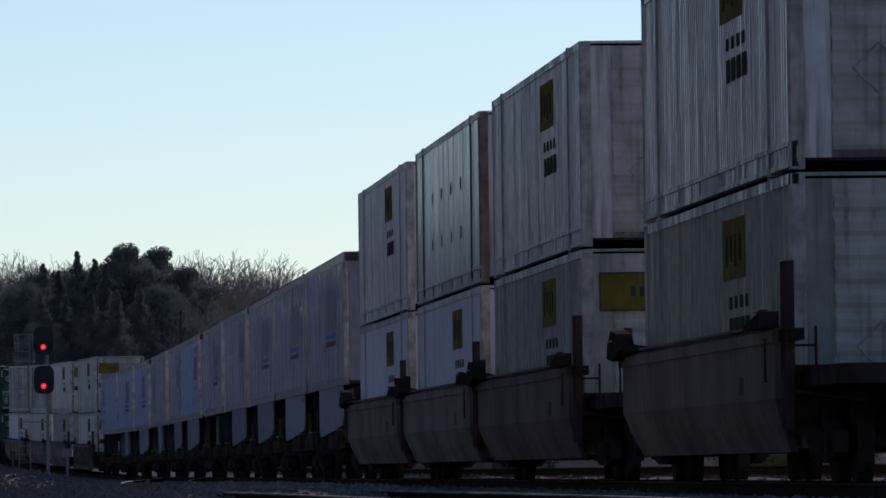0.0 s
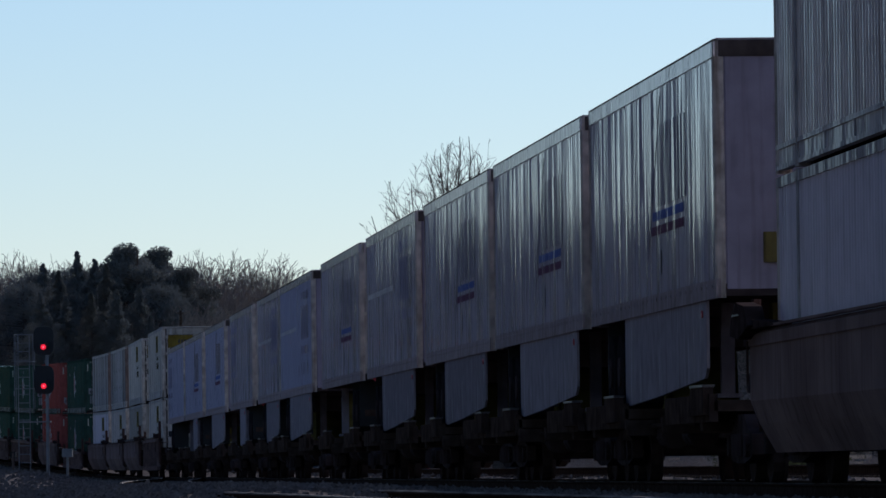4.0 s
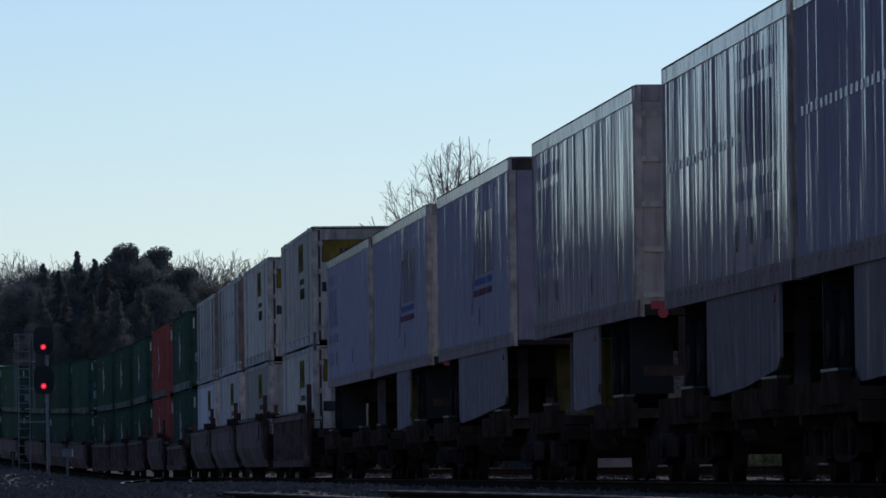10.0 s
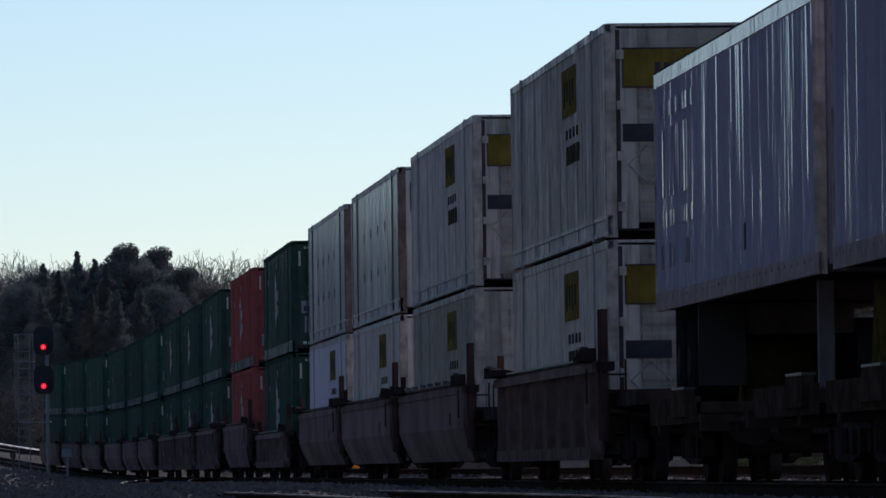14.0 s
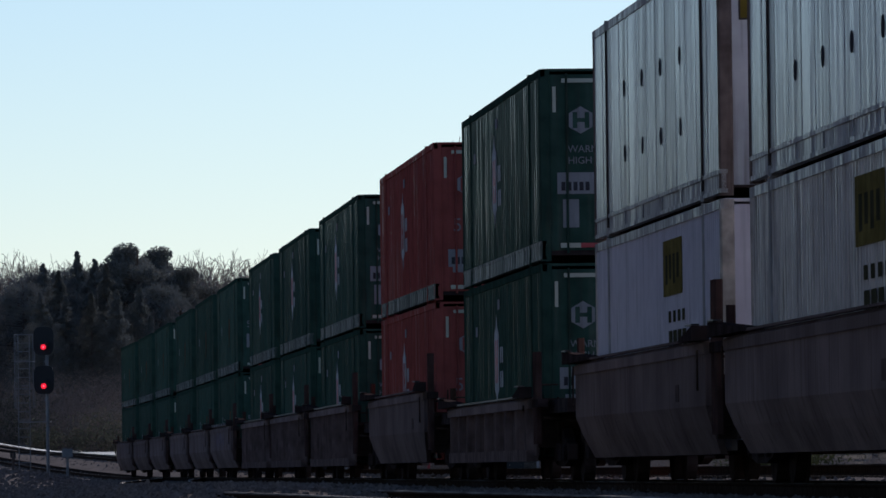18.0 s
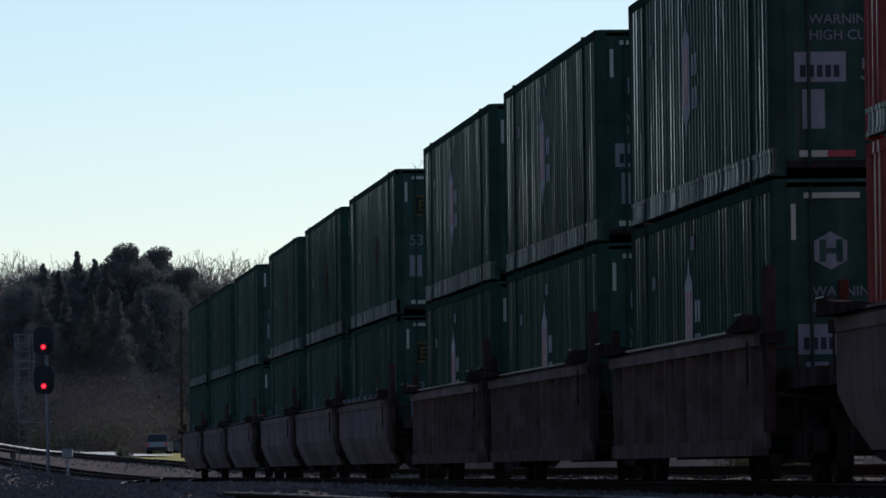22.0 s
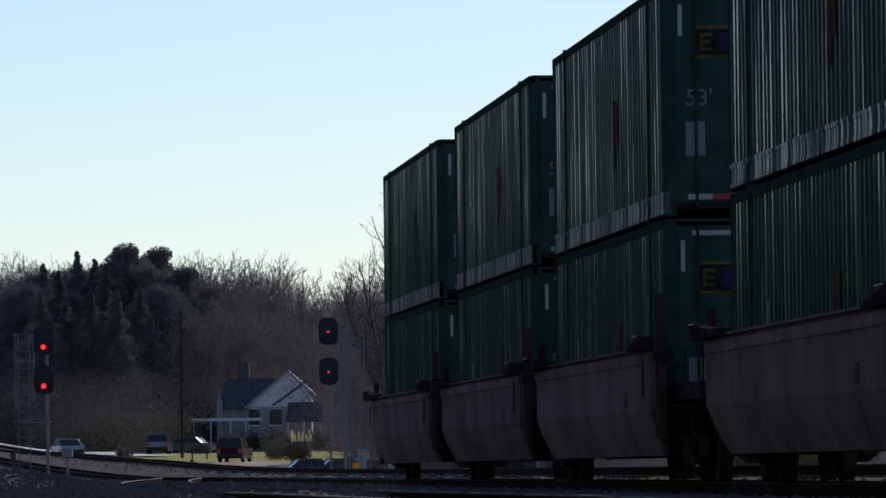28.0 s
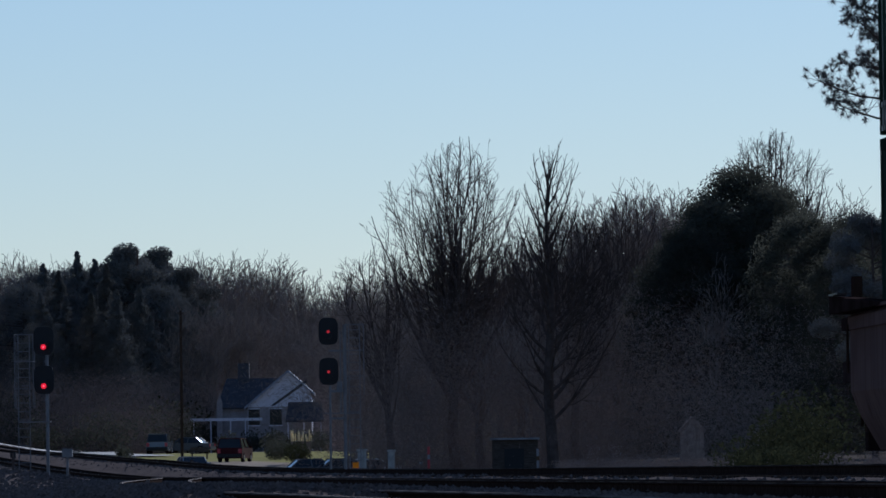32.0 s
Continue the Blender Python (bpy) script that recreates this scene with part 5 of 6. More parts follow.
FAR_MESH = [[sh.mesh("far_tree", FAR_BARK) for sh in grow(100 + i, 15, 0.45, 5, 4, (0, 8, 6, 4), 0.3, 0.016, 0.021, (5, 4, 3, 3))] for i in range(6)]
UNSEEN_MESH = [[sh.mesh("unseen_tree", FAR_BARK) for sh in grow(120 + i, 15, 0.4, 5, 2, (0, 9), 0.3, 0.018, 0.045, (5, 4, 3))] for i in range(3)]
rnd = random.Random(77)


def far_tree(col, d, tall):
    t = thing("bare_tree", "leafless hardwood in the wood's edge", "tree", "bare trees")
    pair = FAR_MESH[rnd.randrange(6)] if col > -100 else UNSEEN_MESH[rnd.randrange(3)]
    part("trunk", pair[0], BARK, t)
    part("crown", pair[1], BARK, t)
    k = tall / 15
    t.matrix_basis = place(None, across(col), d, rnd.uniform(0, 6.28)) @ Matrix.Diagonal((k, k, k, 1))


SKYLINE = ((-60, 478), (40, 470), (200, 470), (350, 462), (440, 470), (500, 478), (560, 512), (600, 520), (640, 470), (700, 480), (900, 470), (1040, 380), (1090, 352), (1180, 350), (1230, 345), (1300, 330), (1450, 345), (1480, 365), (1530, 385), (1640, 390))


def skyline(col):
    return float(np.interp(col, [a for a, _ in SKYLINE], [b for _, b in SKYLINE]))


def wood(c0, c1, d0, d1, count, fill):
    for i in range(count):
        col, d = c0 + (c1 - c0) * (i + rnd.random()) / count, rnd.uniform(d0, d1)
        ground = height(across(col) * d, d)
        top = 0.2 + (834 - (col - 784) * 0.0128 - skyline(col) - rnd.uniform(-6, 30)) * d / 12630
        far_tree(col, d, max(5, (top - ground) * fill))


wood(-80, 620, 690, 760, 70, 1.0)
wood(-80, 620, 655, 690, 40, 0.78)
wood(620, 1650, 430, 520, 60, 1.0)
wood(600, 1650, 390, 430, 40, 0.7)
# Unseen wood left of view, added for the train's sides to reflect.
wood(-3600, -80, 560, 640, 70, 1.0)
wood(-3600, -80, 500, 560, 40, 0.8)

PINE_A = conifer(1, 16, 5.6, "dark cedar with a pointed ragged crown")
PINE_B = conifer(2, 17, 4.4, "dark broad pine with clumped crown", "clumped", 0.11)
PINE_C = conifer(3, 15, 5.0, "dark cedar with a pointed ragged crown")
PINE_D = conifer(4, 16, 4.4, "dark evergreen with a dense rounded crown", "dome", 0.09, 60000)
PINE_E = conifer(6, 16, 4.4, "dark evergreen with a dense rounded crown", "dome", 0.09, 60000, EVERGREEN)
# Coarse pine for trees out of view, added to block and reflect light.
UNSEEN_PINE = conifer(5, 17, 4.2, "dark broad pine with clumped crown", "clumped", 0.45, 2600)


def stand(ob, base, col, d, tall, first=False):
    k = tall / base
    m = place(None, across(col), d, rnd.uniform(0, 6.28)) @ Matrix.Diagonal((k, k, k, 1))
    if first:
        ob.matrix_basis = m
    else:
        c = copy_thing(ob, Matrix())
        c.matrix_basis = m


def tall_for(row, col, d):
    return 0.2 + (834 - (col - 784) * 0.0128 - row) * d / 12630 - height(across(col) * d, d)


for i, (ob, base, col, row, d) in enumerate((
        (PINE_A, 16, 141, 446, 665), (PINE_B, 17, 248, 436, 665), (PINE_C, 15, 80, 468, 661), (PINE_D, 16, 60, 480, 662), (PINE_C, 15, 108, 480, 655), (PINE_B, 17, 300, 442, 675),
        (PINE_C, 15, 172, 460, 660), (PINE_A, 16, 192, 470, 652), (PINE_D, 16, 218, 462, 668), (PINE_D, 16, 45, 500, 655), (PINE_D, 16, 100, 474, 668), (PINE_D, 16, 130, 470, 670), (PINE_D, 16, 178, 466, 672), (PINE_B, 17, 338, 478, 669),
        (PINE_A, 16, 75, 520, 642), (PINE_C, 15, 120, 525, 645), (PINE_A, 16, 165, 520, 643), (PINE_C, 15, 210, 515, 646), (PINE_A, 16, 250, 505, 655), (PINE_D, 16, 290, 500, 662), (PINE_A, 16, 270, 560, 652), (PINE_C, 15, 300, 545, 656),
        (PINE_E, 16, 1317, 284, 400), (PINE_E, 16, 1262, 345, 396), (PINE_E, 16, 1372, 320, 398), (PINE_E, 16, 1425, 372, 388), (PINE_E, 16, 1215, 395, 393), (PINE_E, 16, 1475, 392, 380), (PINE_B, 17, 1550, 380, 350), (PINE_E, 16, 1520, 372, 390),
        (PINE_E, 16, 1190, 450, 398), (PINE_E, 16, 1300, 470, 397), (PINE_E, 16, 1400, 480, 394), (PINE_E, 16, 1500, 430, 372))):
    stand(ob, base, col, d, tall_for(row, col, d), i < 4 or (col, row) == (1317, 284))

# Unseen belt of pines beside the eye, added to keep skylight off the train.
for i in range(60):
    x, y = -17 - rnd.uniform(0, 20) - max(0, i - 38) * 1.2, -190 + i * 5.6 + rnd.uniform(-3, 3)
    k = rnd.uniform(1.2, 1.5)
    m = Matrix.Translation((x, y, height(x, y))) @ Euler((0, 0, rnd.uniform(0, 6))).to_matrix().to_4x4() @ Matrix.Diagonal((k, k, k, 1))
    if i:
        copy_thing(UNSEEN_PINE, Matrix()).matrix_basis = m
    else:
        UNSEEN_PINE.matrix_basis = m
# Unseen pines farther left, added to the dark band that the train reflects.
for i in range(64):
    stand(UNSEEN_PINE, 17, -9000 + i * 86, rnd.uniform(560, 640), rnd.uniform(15, 19))
for i in range(64):
    stand(UNSEEN_PINE, 17, -3500 + i * 53, rnd.uniform(590, 660), rnd.uniform(17, 20))


# Unseen low trees just left of view, added to dim the far cars.
for i in range(64):
    y = 172 + i * 4.2 + rnd.uniform(-1.5, 1.5)
    x, k = -0.0625 * y - 4.5 - rnd.uniform(0, 6), rnd.uniform(0.9, 1.1) * float(np.interp(y, (172, 240, 300), (0.17, 0.22, 0.31)))
    copy_thing(UNSEEN_PINE, Matrix()).matrix_basis = Matrix.Translation((x, y, height(x, y))) @ Euler((0, 0, rnd.uniform(0, 6))).to_matrix().to_4x4() @ Matrix.Diagonal((k, k, k, 1))


def long_needle_pine(seed, tall, low, reach):
    """A pine with open limbs that end in tufts of long needles."""
    r = random.Random(seed)
    tree = thing("evergreen_tree", "tall open pine with tufts of long needles", "tree", "evergreens of the wood", at=place(None, across(1604), 240))
    limbs, tufts = trunk_shape(tall, 0.22), Shape()
    for i in range(44):
        h = low + (tall - low) * (i + r.random()) / 44
        a, out = i * 2.4 + r.uniform(-0.3, 0.3), reach * r.uniform(0.6, 1.0) * (1.05 - 0.6 * i / 44)
        p, d = Vector((0, 0, h)), Vector((math.cos(a), math.sin(a), 0.05))
        for k in range(6):
            q = p + d * out / 6
            limbs.cyl(tuple(p), tuple(q), 0.05 - 0.006 * k, 5, 0.044 - 0.006 * k)
            d = (d + Vector((r.gauss(0, 0.15), r.gauss(0, 0.15), 0.10 + r.gauss(0, 0.1)))).normalized()
            p = q
            for j in range(3 + 2 * k):
                if k < 2:
                    continue
                tip = q + Vector((r.gauss(0, 0.3), r.gauss(0, 0.3), r.gauss(0.05, 0.22)))
                limbs.cyl(tuple(q), tuple(tip), 0.012, 3, 0.008)
                for m in range(40):
                    n = Vector((r.gauss(0, 1), r.gauss(0, 1), r.gauss(0.25, 1))).normalized() * r.uniform(0.14, 0.24)
                    w = n.orthogonal().normalized() * 0.011
                    tufts.add([tuple(tip - w), tuple(tip + w), tuple(tip + n)], [(0, 1, 2)])
    part("trunk", limbs, BARK, tree)
    part("crown", tufts, PINE, tree)


long_needle_pine(9, 21.0, 11.8, 3.1)


def thicket(name, label, material, c0, c1, d0, d1, count, low, high, size, seed, n=160, twiggy=False):
    r, sh = random.Random(seed), Shape()
    for i in range(count):
        col, d = r.uniform(c0, c1), r.uniform(d0, d1)
        x = across(col) * d
        h = r.uniform(low, high)
        z = height(x, d)
        if not twiggy:
            clumps(r, sh, Vector((x, d, z + h * 0.5)), h * 0.6, n, size, 0.9)
            continue
        for j in range(n * 2):
            g = Vector((r.gauss(0, 0.4), r.gauss(0, 0.4), r.uniform(-0.1, 1.0))) * h
            s = Vector((r.gauss(0, 1.0), r.gauss(0, 1.0), r.gauss(0.5, 0.7))).normalized() * size * r.uniform(0.8, 2.8)
            w = Vector((s.z, 0, -s.x)).normalized() * size * r.uniform(0.05, 0.11)
            p = Vector((x, d, z)) + Vector((g.x * (0.5 + g.z / h), g.y, g.z))
            sh.add([tuple(p - w), tuple(p + w), tuple(p + s + w * 0.4), tuple(p + s - w * 0.4)], [(0, 1, 2, 3)])
    ob = new(name, sh.mesh(name, material))
    tagged(ob, label, "bushes", kind="stuff")


thicket("undergrowth", "tangled bare brown undergrowth at the wood's edge", BRUSH, -2600, 640, 665, 700, 300, 5, 10, 0.2, 3, 480, twiggy=True)
thicket("bare_bushes", "bare brown bushes in front of the dark cedars", BRUSH, 10, 270, 622, 648, 34, 2.5, 8, 0.13, 61, 1100, twiggy=True)
thicket("bare_bushes", "bare brown bushes behind the house", BRUSH, 300, 620, 652, 665, 40, 3.5, 8, 0.13, 62, 1000, twiggy=True)
thicket("undergrowth", "tangled bare brown undergrowth under tall trees", SCRUB, 740, 1640, 395, 440, 150, 5, 11, 0.11, 4, 1000, twiggy=True)
thicket("undergrowth", "low bare brown brush beside the road", SCRUB, 640, 770, 470, 500, 24, 2.5, 5, 0.16, 24, 360, twiggy=True)
thicket("undergrowth", "bare brown tree tops on the slope", SCRUB, 1035, 1230, 470, 500, 46, 6, 10, 0.11, 31, 800, twiggy=True)
thicket("undergrowth", "bare brown saplings and vines round the tall trees", SCRUB, 650, 1130, 336, 343, 60, 4, 9, 0.10, 81, 700, twiggy=True)
thicket("undergrowth", "bare brown saplings in front of the dark evergreens", SCRUB, 1085, 1480, 362, 376, 24, 3.0, 8.0, 0.10, 83, 620, twiggy=True)
thicket("weeds", "low dry weeds on the bank behind the tracks", SCRUB, 1000, 1640, 285, 330, 150, 0.3, 0.8, 0.07, 84, 130, twiggy=True)
thicket("green_bushes", "yellow green leafy bushes beside the track", SHRUB, 1290, 1450, 250, 270, 9, 0.8, 1.8, 0.10, 5, 260)
thicket("tall_green_bushes", "tall yellow green bush beside the track", SHRUB, 1385, 1462, 262, 275, 9, 2.4, 3.7, 0.12, 55, 420)
thicket("pale_bushes", "pale grey green bushes behind the lawn", SHRUB, 230, 330, 640, 650, 8, 2.5, 5.5, 0.3, 6, 200)
thicket("evergreen_bushes", "dark evergreen bushes behind the lawn", EVERGREEN, 110, 370, 645, 660, 14, 2.5, 5.0, 0.3, 8, 200)
thicket("garden_shrubs", "rounded garden shrubs beside the house", SHRUB, 515, 560, 500, 512, 6, 1.0, 1.6, 0.08, 7, 600)
thicket("house_shrubs", "dark shrubs along the front of the house", EVERGREEN, 392, 572, 628, 634, 16, 1.3, 2.3, 0.16, 15, 260)
thicket("dark_shrubs", "dark rounded shrubs on the lawn", EVERGREEN, 478, 505, 530, 536, 5, 1.0, 1.7, 0.09, 12, 500)
thicket("lawn_shrubs", "small dark shrubs on the lawn", EVERGREEN, 212, 232, 560, 565, 3, 0.7, 1.3, 0.1, 13, 220)
thicket("dark_evergreens", "dark evergreen bushes among bare brush", EVERGREEN, 5, 300, 616, 640, 26, 2.0, 5.5, 0.16, 67, 300)
thicket("dark_evergreens", "dark dense evergreen bushes behind the parked cars", EVERGREEN, 232, 325, 634, 640, 14, 2.2, 4.2, 0.14, 66, 420)
thicket("hedge", "dark hedge behind the lawn", EVERGREEN, 60, 125, 640, 646, 8, 1.2, 2.0, 0.15, 14, 200)


# ---- signals ----
def signal(col, d, mast_col, ladder_side, lit, label, rows):
    x = across(col) * d
    z0 = height(x, d)
    sg = thing("railway_signal", label, "signal", at=Matrix.Translation((x, d, z0)))
    up = lambda row, c=col: 0.2 + (834 - (c - 784) * 0.0128 - row) * d / 12630 - z0
    mx = (mast_col - col) * d / 12630
    top = up(rows[0] - 12)
    part("mast", Shape().cyl((mx, 0.25, -0.2), (mx, 0.25, top), 0.06, 12), GALV, sg)
    if not lit:
        part("side_post", Shape().cyl((0.04, 0.2, -0.2), (0.04, 0.2, up(684)), 0.04, 10), GALV, sg)
        for row in (698, 746):
            part("stay", Shape().box(0.0, 0.17, up(row), mx, 0.25, up(row) + 0.07), GALV, sg)
        part("junction_box", Shape().box(0.28, 0.1, up(698), mx - 0.09, 0.3, up(679), 0.02), GALV, sg)
        part("conduit", Shape().cyl((mx - 0.15, 0.2, up(735)), (mx - 0.15, 0.2, up(590)), 0.025, 8), GALV, sg)
    part("base_block", Shape().box(mx - 0.25, 0.0, -0.2, mx + 0.25, 0.5, 0.15, 0.05), RAILBODY, sg)
    for i, row in enumerate(rows):
        c = up(row)
        hw, hh = 0.36, 0.5
        o = []
        for k in range(20):
            a = 2 * math.pi * k / 20
            o.append((hw * math.copysign(abs(math.cos(a)) ** 0.55, math.cos(a)), hh * math.copysign(abs(math.sin(a)) ** 0.55, math.sin(a))))
        hd = part("signal_head", Shape().prism([(a, c + b) for a, b in o], 0.0, 0.03, "y").box(-0.2, 0.03, c - 0.4, 0.2, 0.3, c + 0.4, 0.04), BLACK, sg)
        part("hood", Shape().cyl((0, -0.001, c - 0.14), (0, -0.22, c - 0.14), 0.15, 16), BLACK, hd)
        lc = c - (0.22 if lit else 0.02)
        part("lens", Shape().cyl((0, -0.225, lc), (0, -0.24, lc), 0.095 if lit else 0.055, 16), RED_LAMP if lit else RED_DIM, hd, "glowing red lens")
        if lit:
            part("lamp_core", Shape().cyl((0, -0.24, lc), (0, -0.25, lc), 0.035, 12), RED_CORE, hd)
        part("bracket", Shape().box(min(0, mx), 0.2, c - 0.75, max(0, mx), 0.3, c - 0.68), GALV, sg)
    lx = mx + ladder_side * (0.82 if lit else 0.36)
    lad = Shape()
    for k in (-0.2, 0.2):
        lad.cyl((lx + k, 0.35, -0.2), (lx + k, 0.35, top), 0.016, 6)
    n = int(top / 0.3)
    for i in range(n):
        lad.cyl((lx - 0.2, 0.35, 0.2 + i * 0.3), (lx + 0.2, 0.35, 0.2 + i * 0.3), 0.014, 5)
    part("ladder", lad, GALV, sg)
    cage = Shape()
    for h in (top, top - 0.95, top - 1.9):
        for a, b in (((lx - 0.3, -0.1), (lx - 0.3, 0.8)), ((lx + 0.35, -0.1), (lx + 0.35, 0.8)), ((lx - 0.3, -0.1), (lx + 0.35, -0.1)), ((lx - 0.3, 0.8), (lx + 0.35, 0.8))):
            cage.cyl((*a, h), (*b, h), 0.012, 5)
    for a in ((lx - 0.3, -0.1), (lx + 0.35, -0.1), (lx - 0.3, 0.8), (lx + 0.35, 0.8)):
        cage.cyl((*a, top - 2.6), (*a, top), 0.012, 5)
    part("safety_cage", cage, GALV, sg)
    part("platform", Shape().box(min(lx, 0) - 0.2, 0.1, up(rows[-1] + 75), max(lx, 0) + 0.2, 0.8, up(rows[-1] + 75) + 0.04), GALV, sg)
    return sg


signal(80, 250, 85, -1, True, "black two-head signal showing red, on a galvanised mast with ladder", (607, 676))
signal(584, 262, 612, 1, False, "black two-head signal glowing faintly red, on a mast with ladder", (590, 661))


# ---- the road, the house and what stands on the lawn ----


def road_at(u):
    """A place u metres along the road from its far end."""
    for (a, b), (c, d) in zip(ROAD, ROAD[1:]):
        n = math.hypot(c - a, d - b)
        if u <= n:
            break
        u -= n
    f = u / n
    x, y = a + (c - a) * f, b + (d - b) * f
    return Vector((x, y, height(x, y) + 0.05)), math.atan2(d - b, c - a)


def lay_road():
    sh, pts = Shape(), []
    for i in range(0, 300, 3):
        p, a = road_at(i)
        if p.x > 29:
            break
        n = Vector((-math.sin(a), math.cos(a), 0))
        for k in (3.2, -3.2):
            q = p + n * k
            pts.append((q.x, q.y, max(height(q.x, q.y), p.z - 0.05) + 0.05))
    m = len(pts) // 2
    sh.add(pts + [(x, y, z - 0.3) for x, y, z in pts], [(2 * i, 2 * i + 1, 2 * i + 3, 2 * i + 2) for i in range(m - 1)]
           + [(2 * m + 2 * i, 2 * i, 2 * i + 2, 2 * m + 2 * i + 2) for i in range(m - 1)] + [(2 * i + 1, 2 * m + 2 * i + 1, 2 * m + 2 * i + 3, 2 * i + 3) for i in range(m - 1)])
    tagged(new("road", sh.mesh("road", ASPHALT)), "sun-bleached narrow road along the lawn", "road", kind="structure")


lay_road()


def lay_drive():
    """A pale concrete drive along the lawn."""
    way = ((-41, 660), (-38, 650), (-34.4, 635), (-31.1, 620), (-27.7, 600), (-25.2, 585), (-23, 572))
    v = []
    for i in range(25):
        f = i / 24 * (len(way) - 1)
        k = min(int(f), len(way) - 2)
        x, y = (way[k][j] + (way[k + 1][j] - way[k][j]) * (f - k) for j in (0, 1))
        for s in (-1.6, 1.6):
            v.append((x + s, y + 0.3 * s, height(x, y) + 0.12))
    n = len(v)
    sh = Shape().add(v + [(x, y, z - 0.4) for x, y, z in v], [(2 * i, 2 * i + 1, 2 * i + 3, 2 * i + 2) for i in range(n // 2 - 1)]
                     + [(n + 2 * i, 2 * i, 2 * i + 2, n + 2 * i + 2) for i in range(n // 2 - 1)])
    tagged(new("driveway", sh.mesh("driveway", ASPHALT)), "pale sunlit concrete drive beside the lawn", "driveway", kind="structure")


lay_drive()


def car_body(name, label, paint, length, width, tall, profile, at):
    """A car whose +x is its nose: body, glass house, wheels, lamps, mirrors, bumpers."""
    car = thing(name, label, "car", at=at)
    h, w = length / 2, width / 2
    lowpts, beltz, roof0, roof1, hood, boot = profile
    body = Shape()
    o = [(-h, 0.35), (-h + 0.1, 0.25), (h - 0.1, 0.25), (h, 0.4), (h, hood - 0.12), (h - 0.15, hood), (roof1 + 0.75, beltz), (roof0 - boot, beltz), (-h + 0.05, beltz - 0.05)]
    body.prism(list(o), -w, w, "y")
    part("body", body, paint, car)
    top = Shape()
    lo, hi = w - 0.05, w - 0.2
    r0, r1, b0, b1 = roof0, roof1, roof0 - boot, roof1 + 0.7
    v = [(b0, -lo, beltz), (b1, -lo, beltz), (b1, lo, beltz), (b0, lo, beltz), (r0, -hi, tall - 0.06), (r1, -hi, tall - 0.06), (r1, hi, tall - 0.06), (r0, hi, tall - 0.06)]
    top.add(v, [(4, 5, 6, 7), (0, 1, 5, 4), (1, 2, 6, 5), (2, 3, 7, 6), (3, 0, 4, 7)])
    part("glasshouse", top, GLASS, car, "dark tinted windows")
    part("roof", Shape().box(r0 - 0.03, -hi - 0.02, tall - 0.07, r1 + 0.03, hi + 0.02, tall, 0.06), paint, car)
    for k in (-1, 1):
        for a, b in ((b0, r0), (b1, r1), ((b0 + b1) / 2, (r0 + r1) / 2)):
            part("pillar", Shape().cyl((a, k * (lo + 0.005), beltz), (b, k * (hi + 0.005), tall - 0.05), 0.04, 5), paint, car)
    for x in (-h + 0.85, h - 0.85):
        for k in (-1, 1):
            wh = part("wheel", Shape().cyl((x, k * (w - 0.2), 0.33), (x, k * (w + 0.02), 0.33), 0.33, 16), RUBBER, car)
            part("rim", Shape().cyl((x, k * (w + 0.02), 0.33), (x, k * (w + 0.03), 0.33), 0.2, 12), GALV, wh)
    for k in (-1, 1):
        part("headlight", Shape().box(h - 0.03, k * (w - 0.3) - 0.2, hood - 0.3, h + 0.01, k * (w - 0.3) + 0.2, hood - 0.14), PALE, car)
        part("tail_light", Shape().box(-h - 0.01, k * (w - 0.15) - 0.12, beltz - 0.4, -h + 0.03, k * (w - 0.15) + 0.12, beltz - 0.08), INK_RED, car)
        part("mirror", Shape().box(b1 - 0.25, k * (w + 0.08) - 0.09, beltz - 0.02, b1 - 0.1, k * (w + 0.08) + 0.09, beltz + 0.13, 0.03), paint, car)
    for e in (-1, 1):
        part("bumper", Shape().box(min(e * h, e * (h + 0.07)), -w + 0.05, 0.32, max(e * h, e * (h + 0.07)), w - 0.05, 0.58, 0.02), BLACK, car)
    return car


SUV = (0, 1.02, -2.0, 0.55, 1.05, 0.25)
SEDAN = (0, 0.88, -1.05, 0.35, 0.85, 0.55)


def grounded(col, d, turn):
    x = across(col) * d
    return Matrix.Translation((x, d, height(x, d))) @ Euler((0, 0, radians(turn))).to_matrix().to_4x4()


car_body("suv", "dark grey sport utility vehicle parked on the lawn", SILVER, 4.6, 1.85, 1.72, SUV, grounded(283, 610, 87))
car_body("suv", "dark red sport utility vehicle parked beside the house", REDCAR, 4.6, 1.85, 1.72, SUV, grounded(416, 518, 82))
car_body("sedan", "dark sedan parked behind the lawn", BLUECAR, 4.6, 1.8, 1.4, SEDAN, grounded(332, 620, 165))
for col, d, paint, word in ((556, 452, BLUECAR, "blue grey"), (612, 450, BLUECAR, "blue grey"), (660, 452, WHITECAR, "white"), (785, 436, BLUECAR, "blue grey"), (828, 436, SILVER, "silver")):
    car_body("sedan", word + " sedan parked along the road", paint, 4.6, 1.8, 1.4, SEDAN, grounded(col, d, 12))
MOVING_CAR = car_body("sedan", "light grey sedan driving along the road", LIGHTCAR, 4.7, 1.8, 1.42, SEDAN, Matrix())


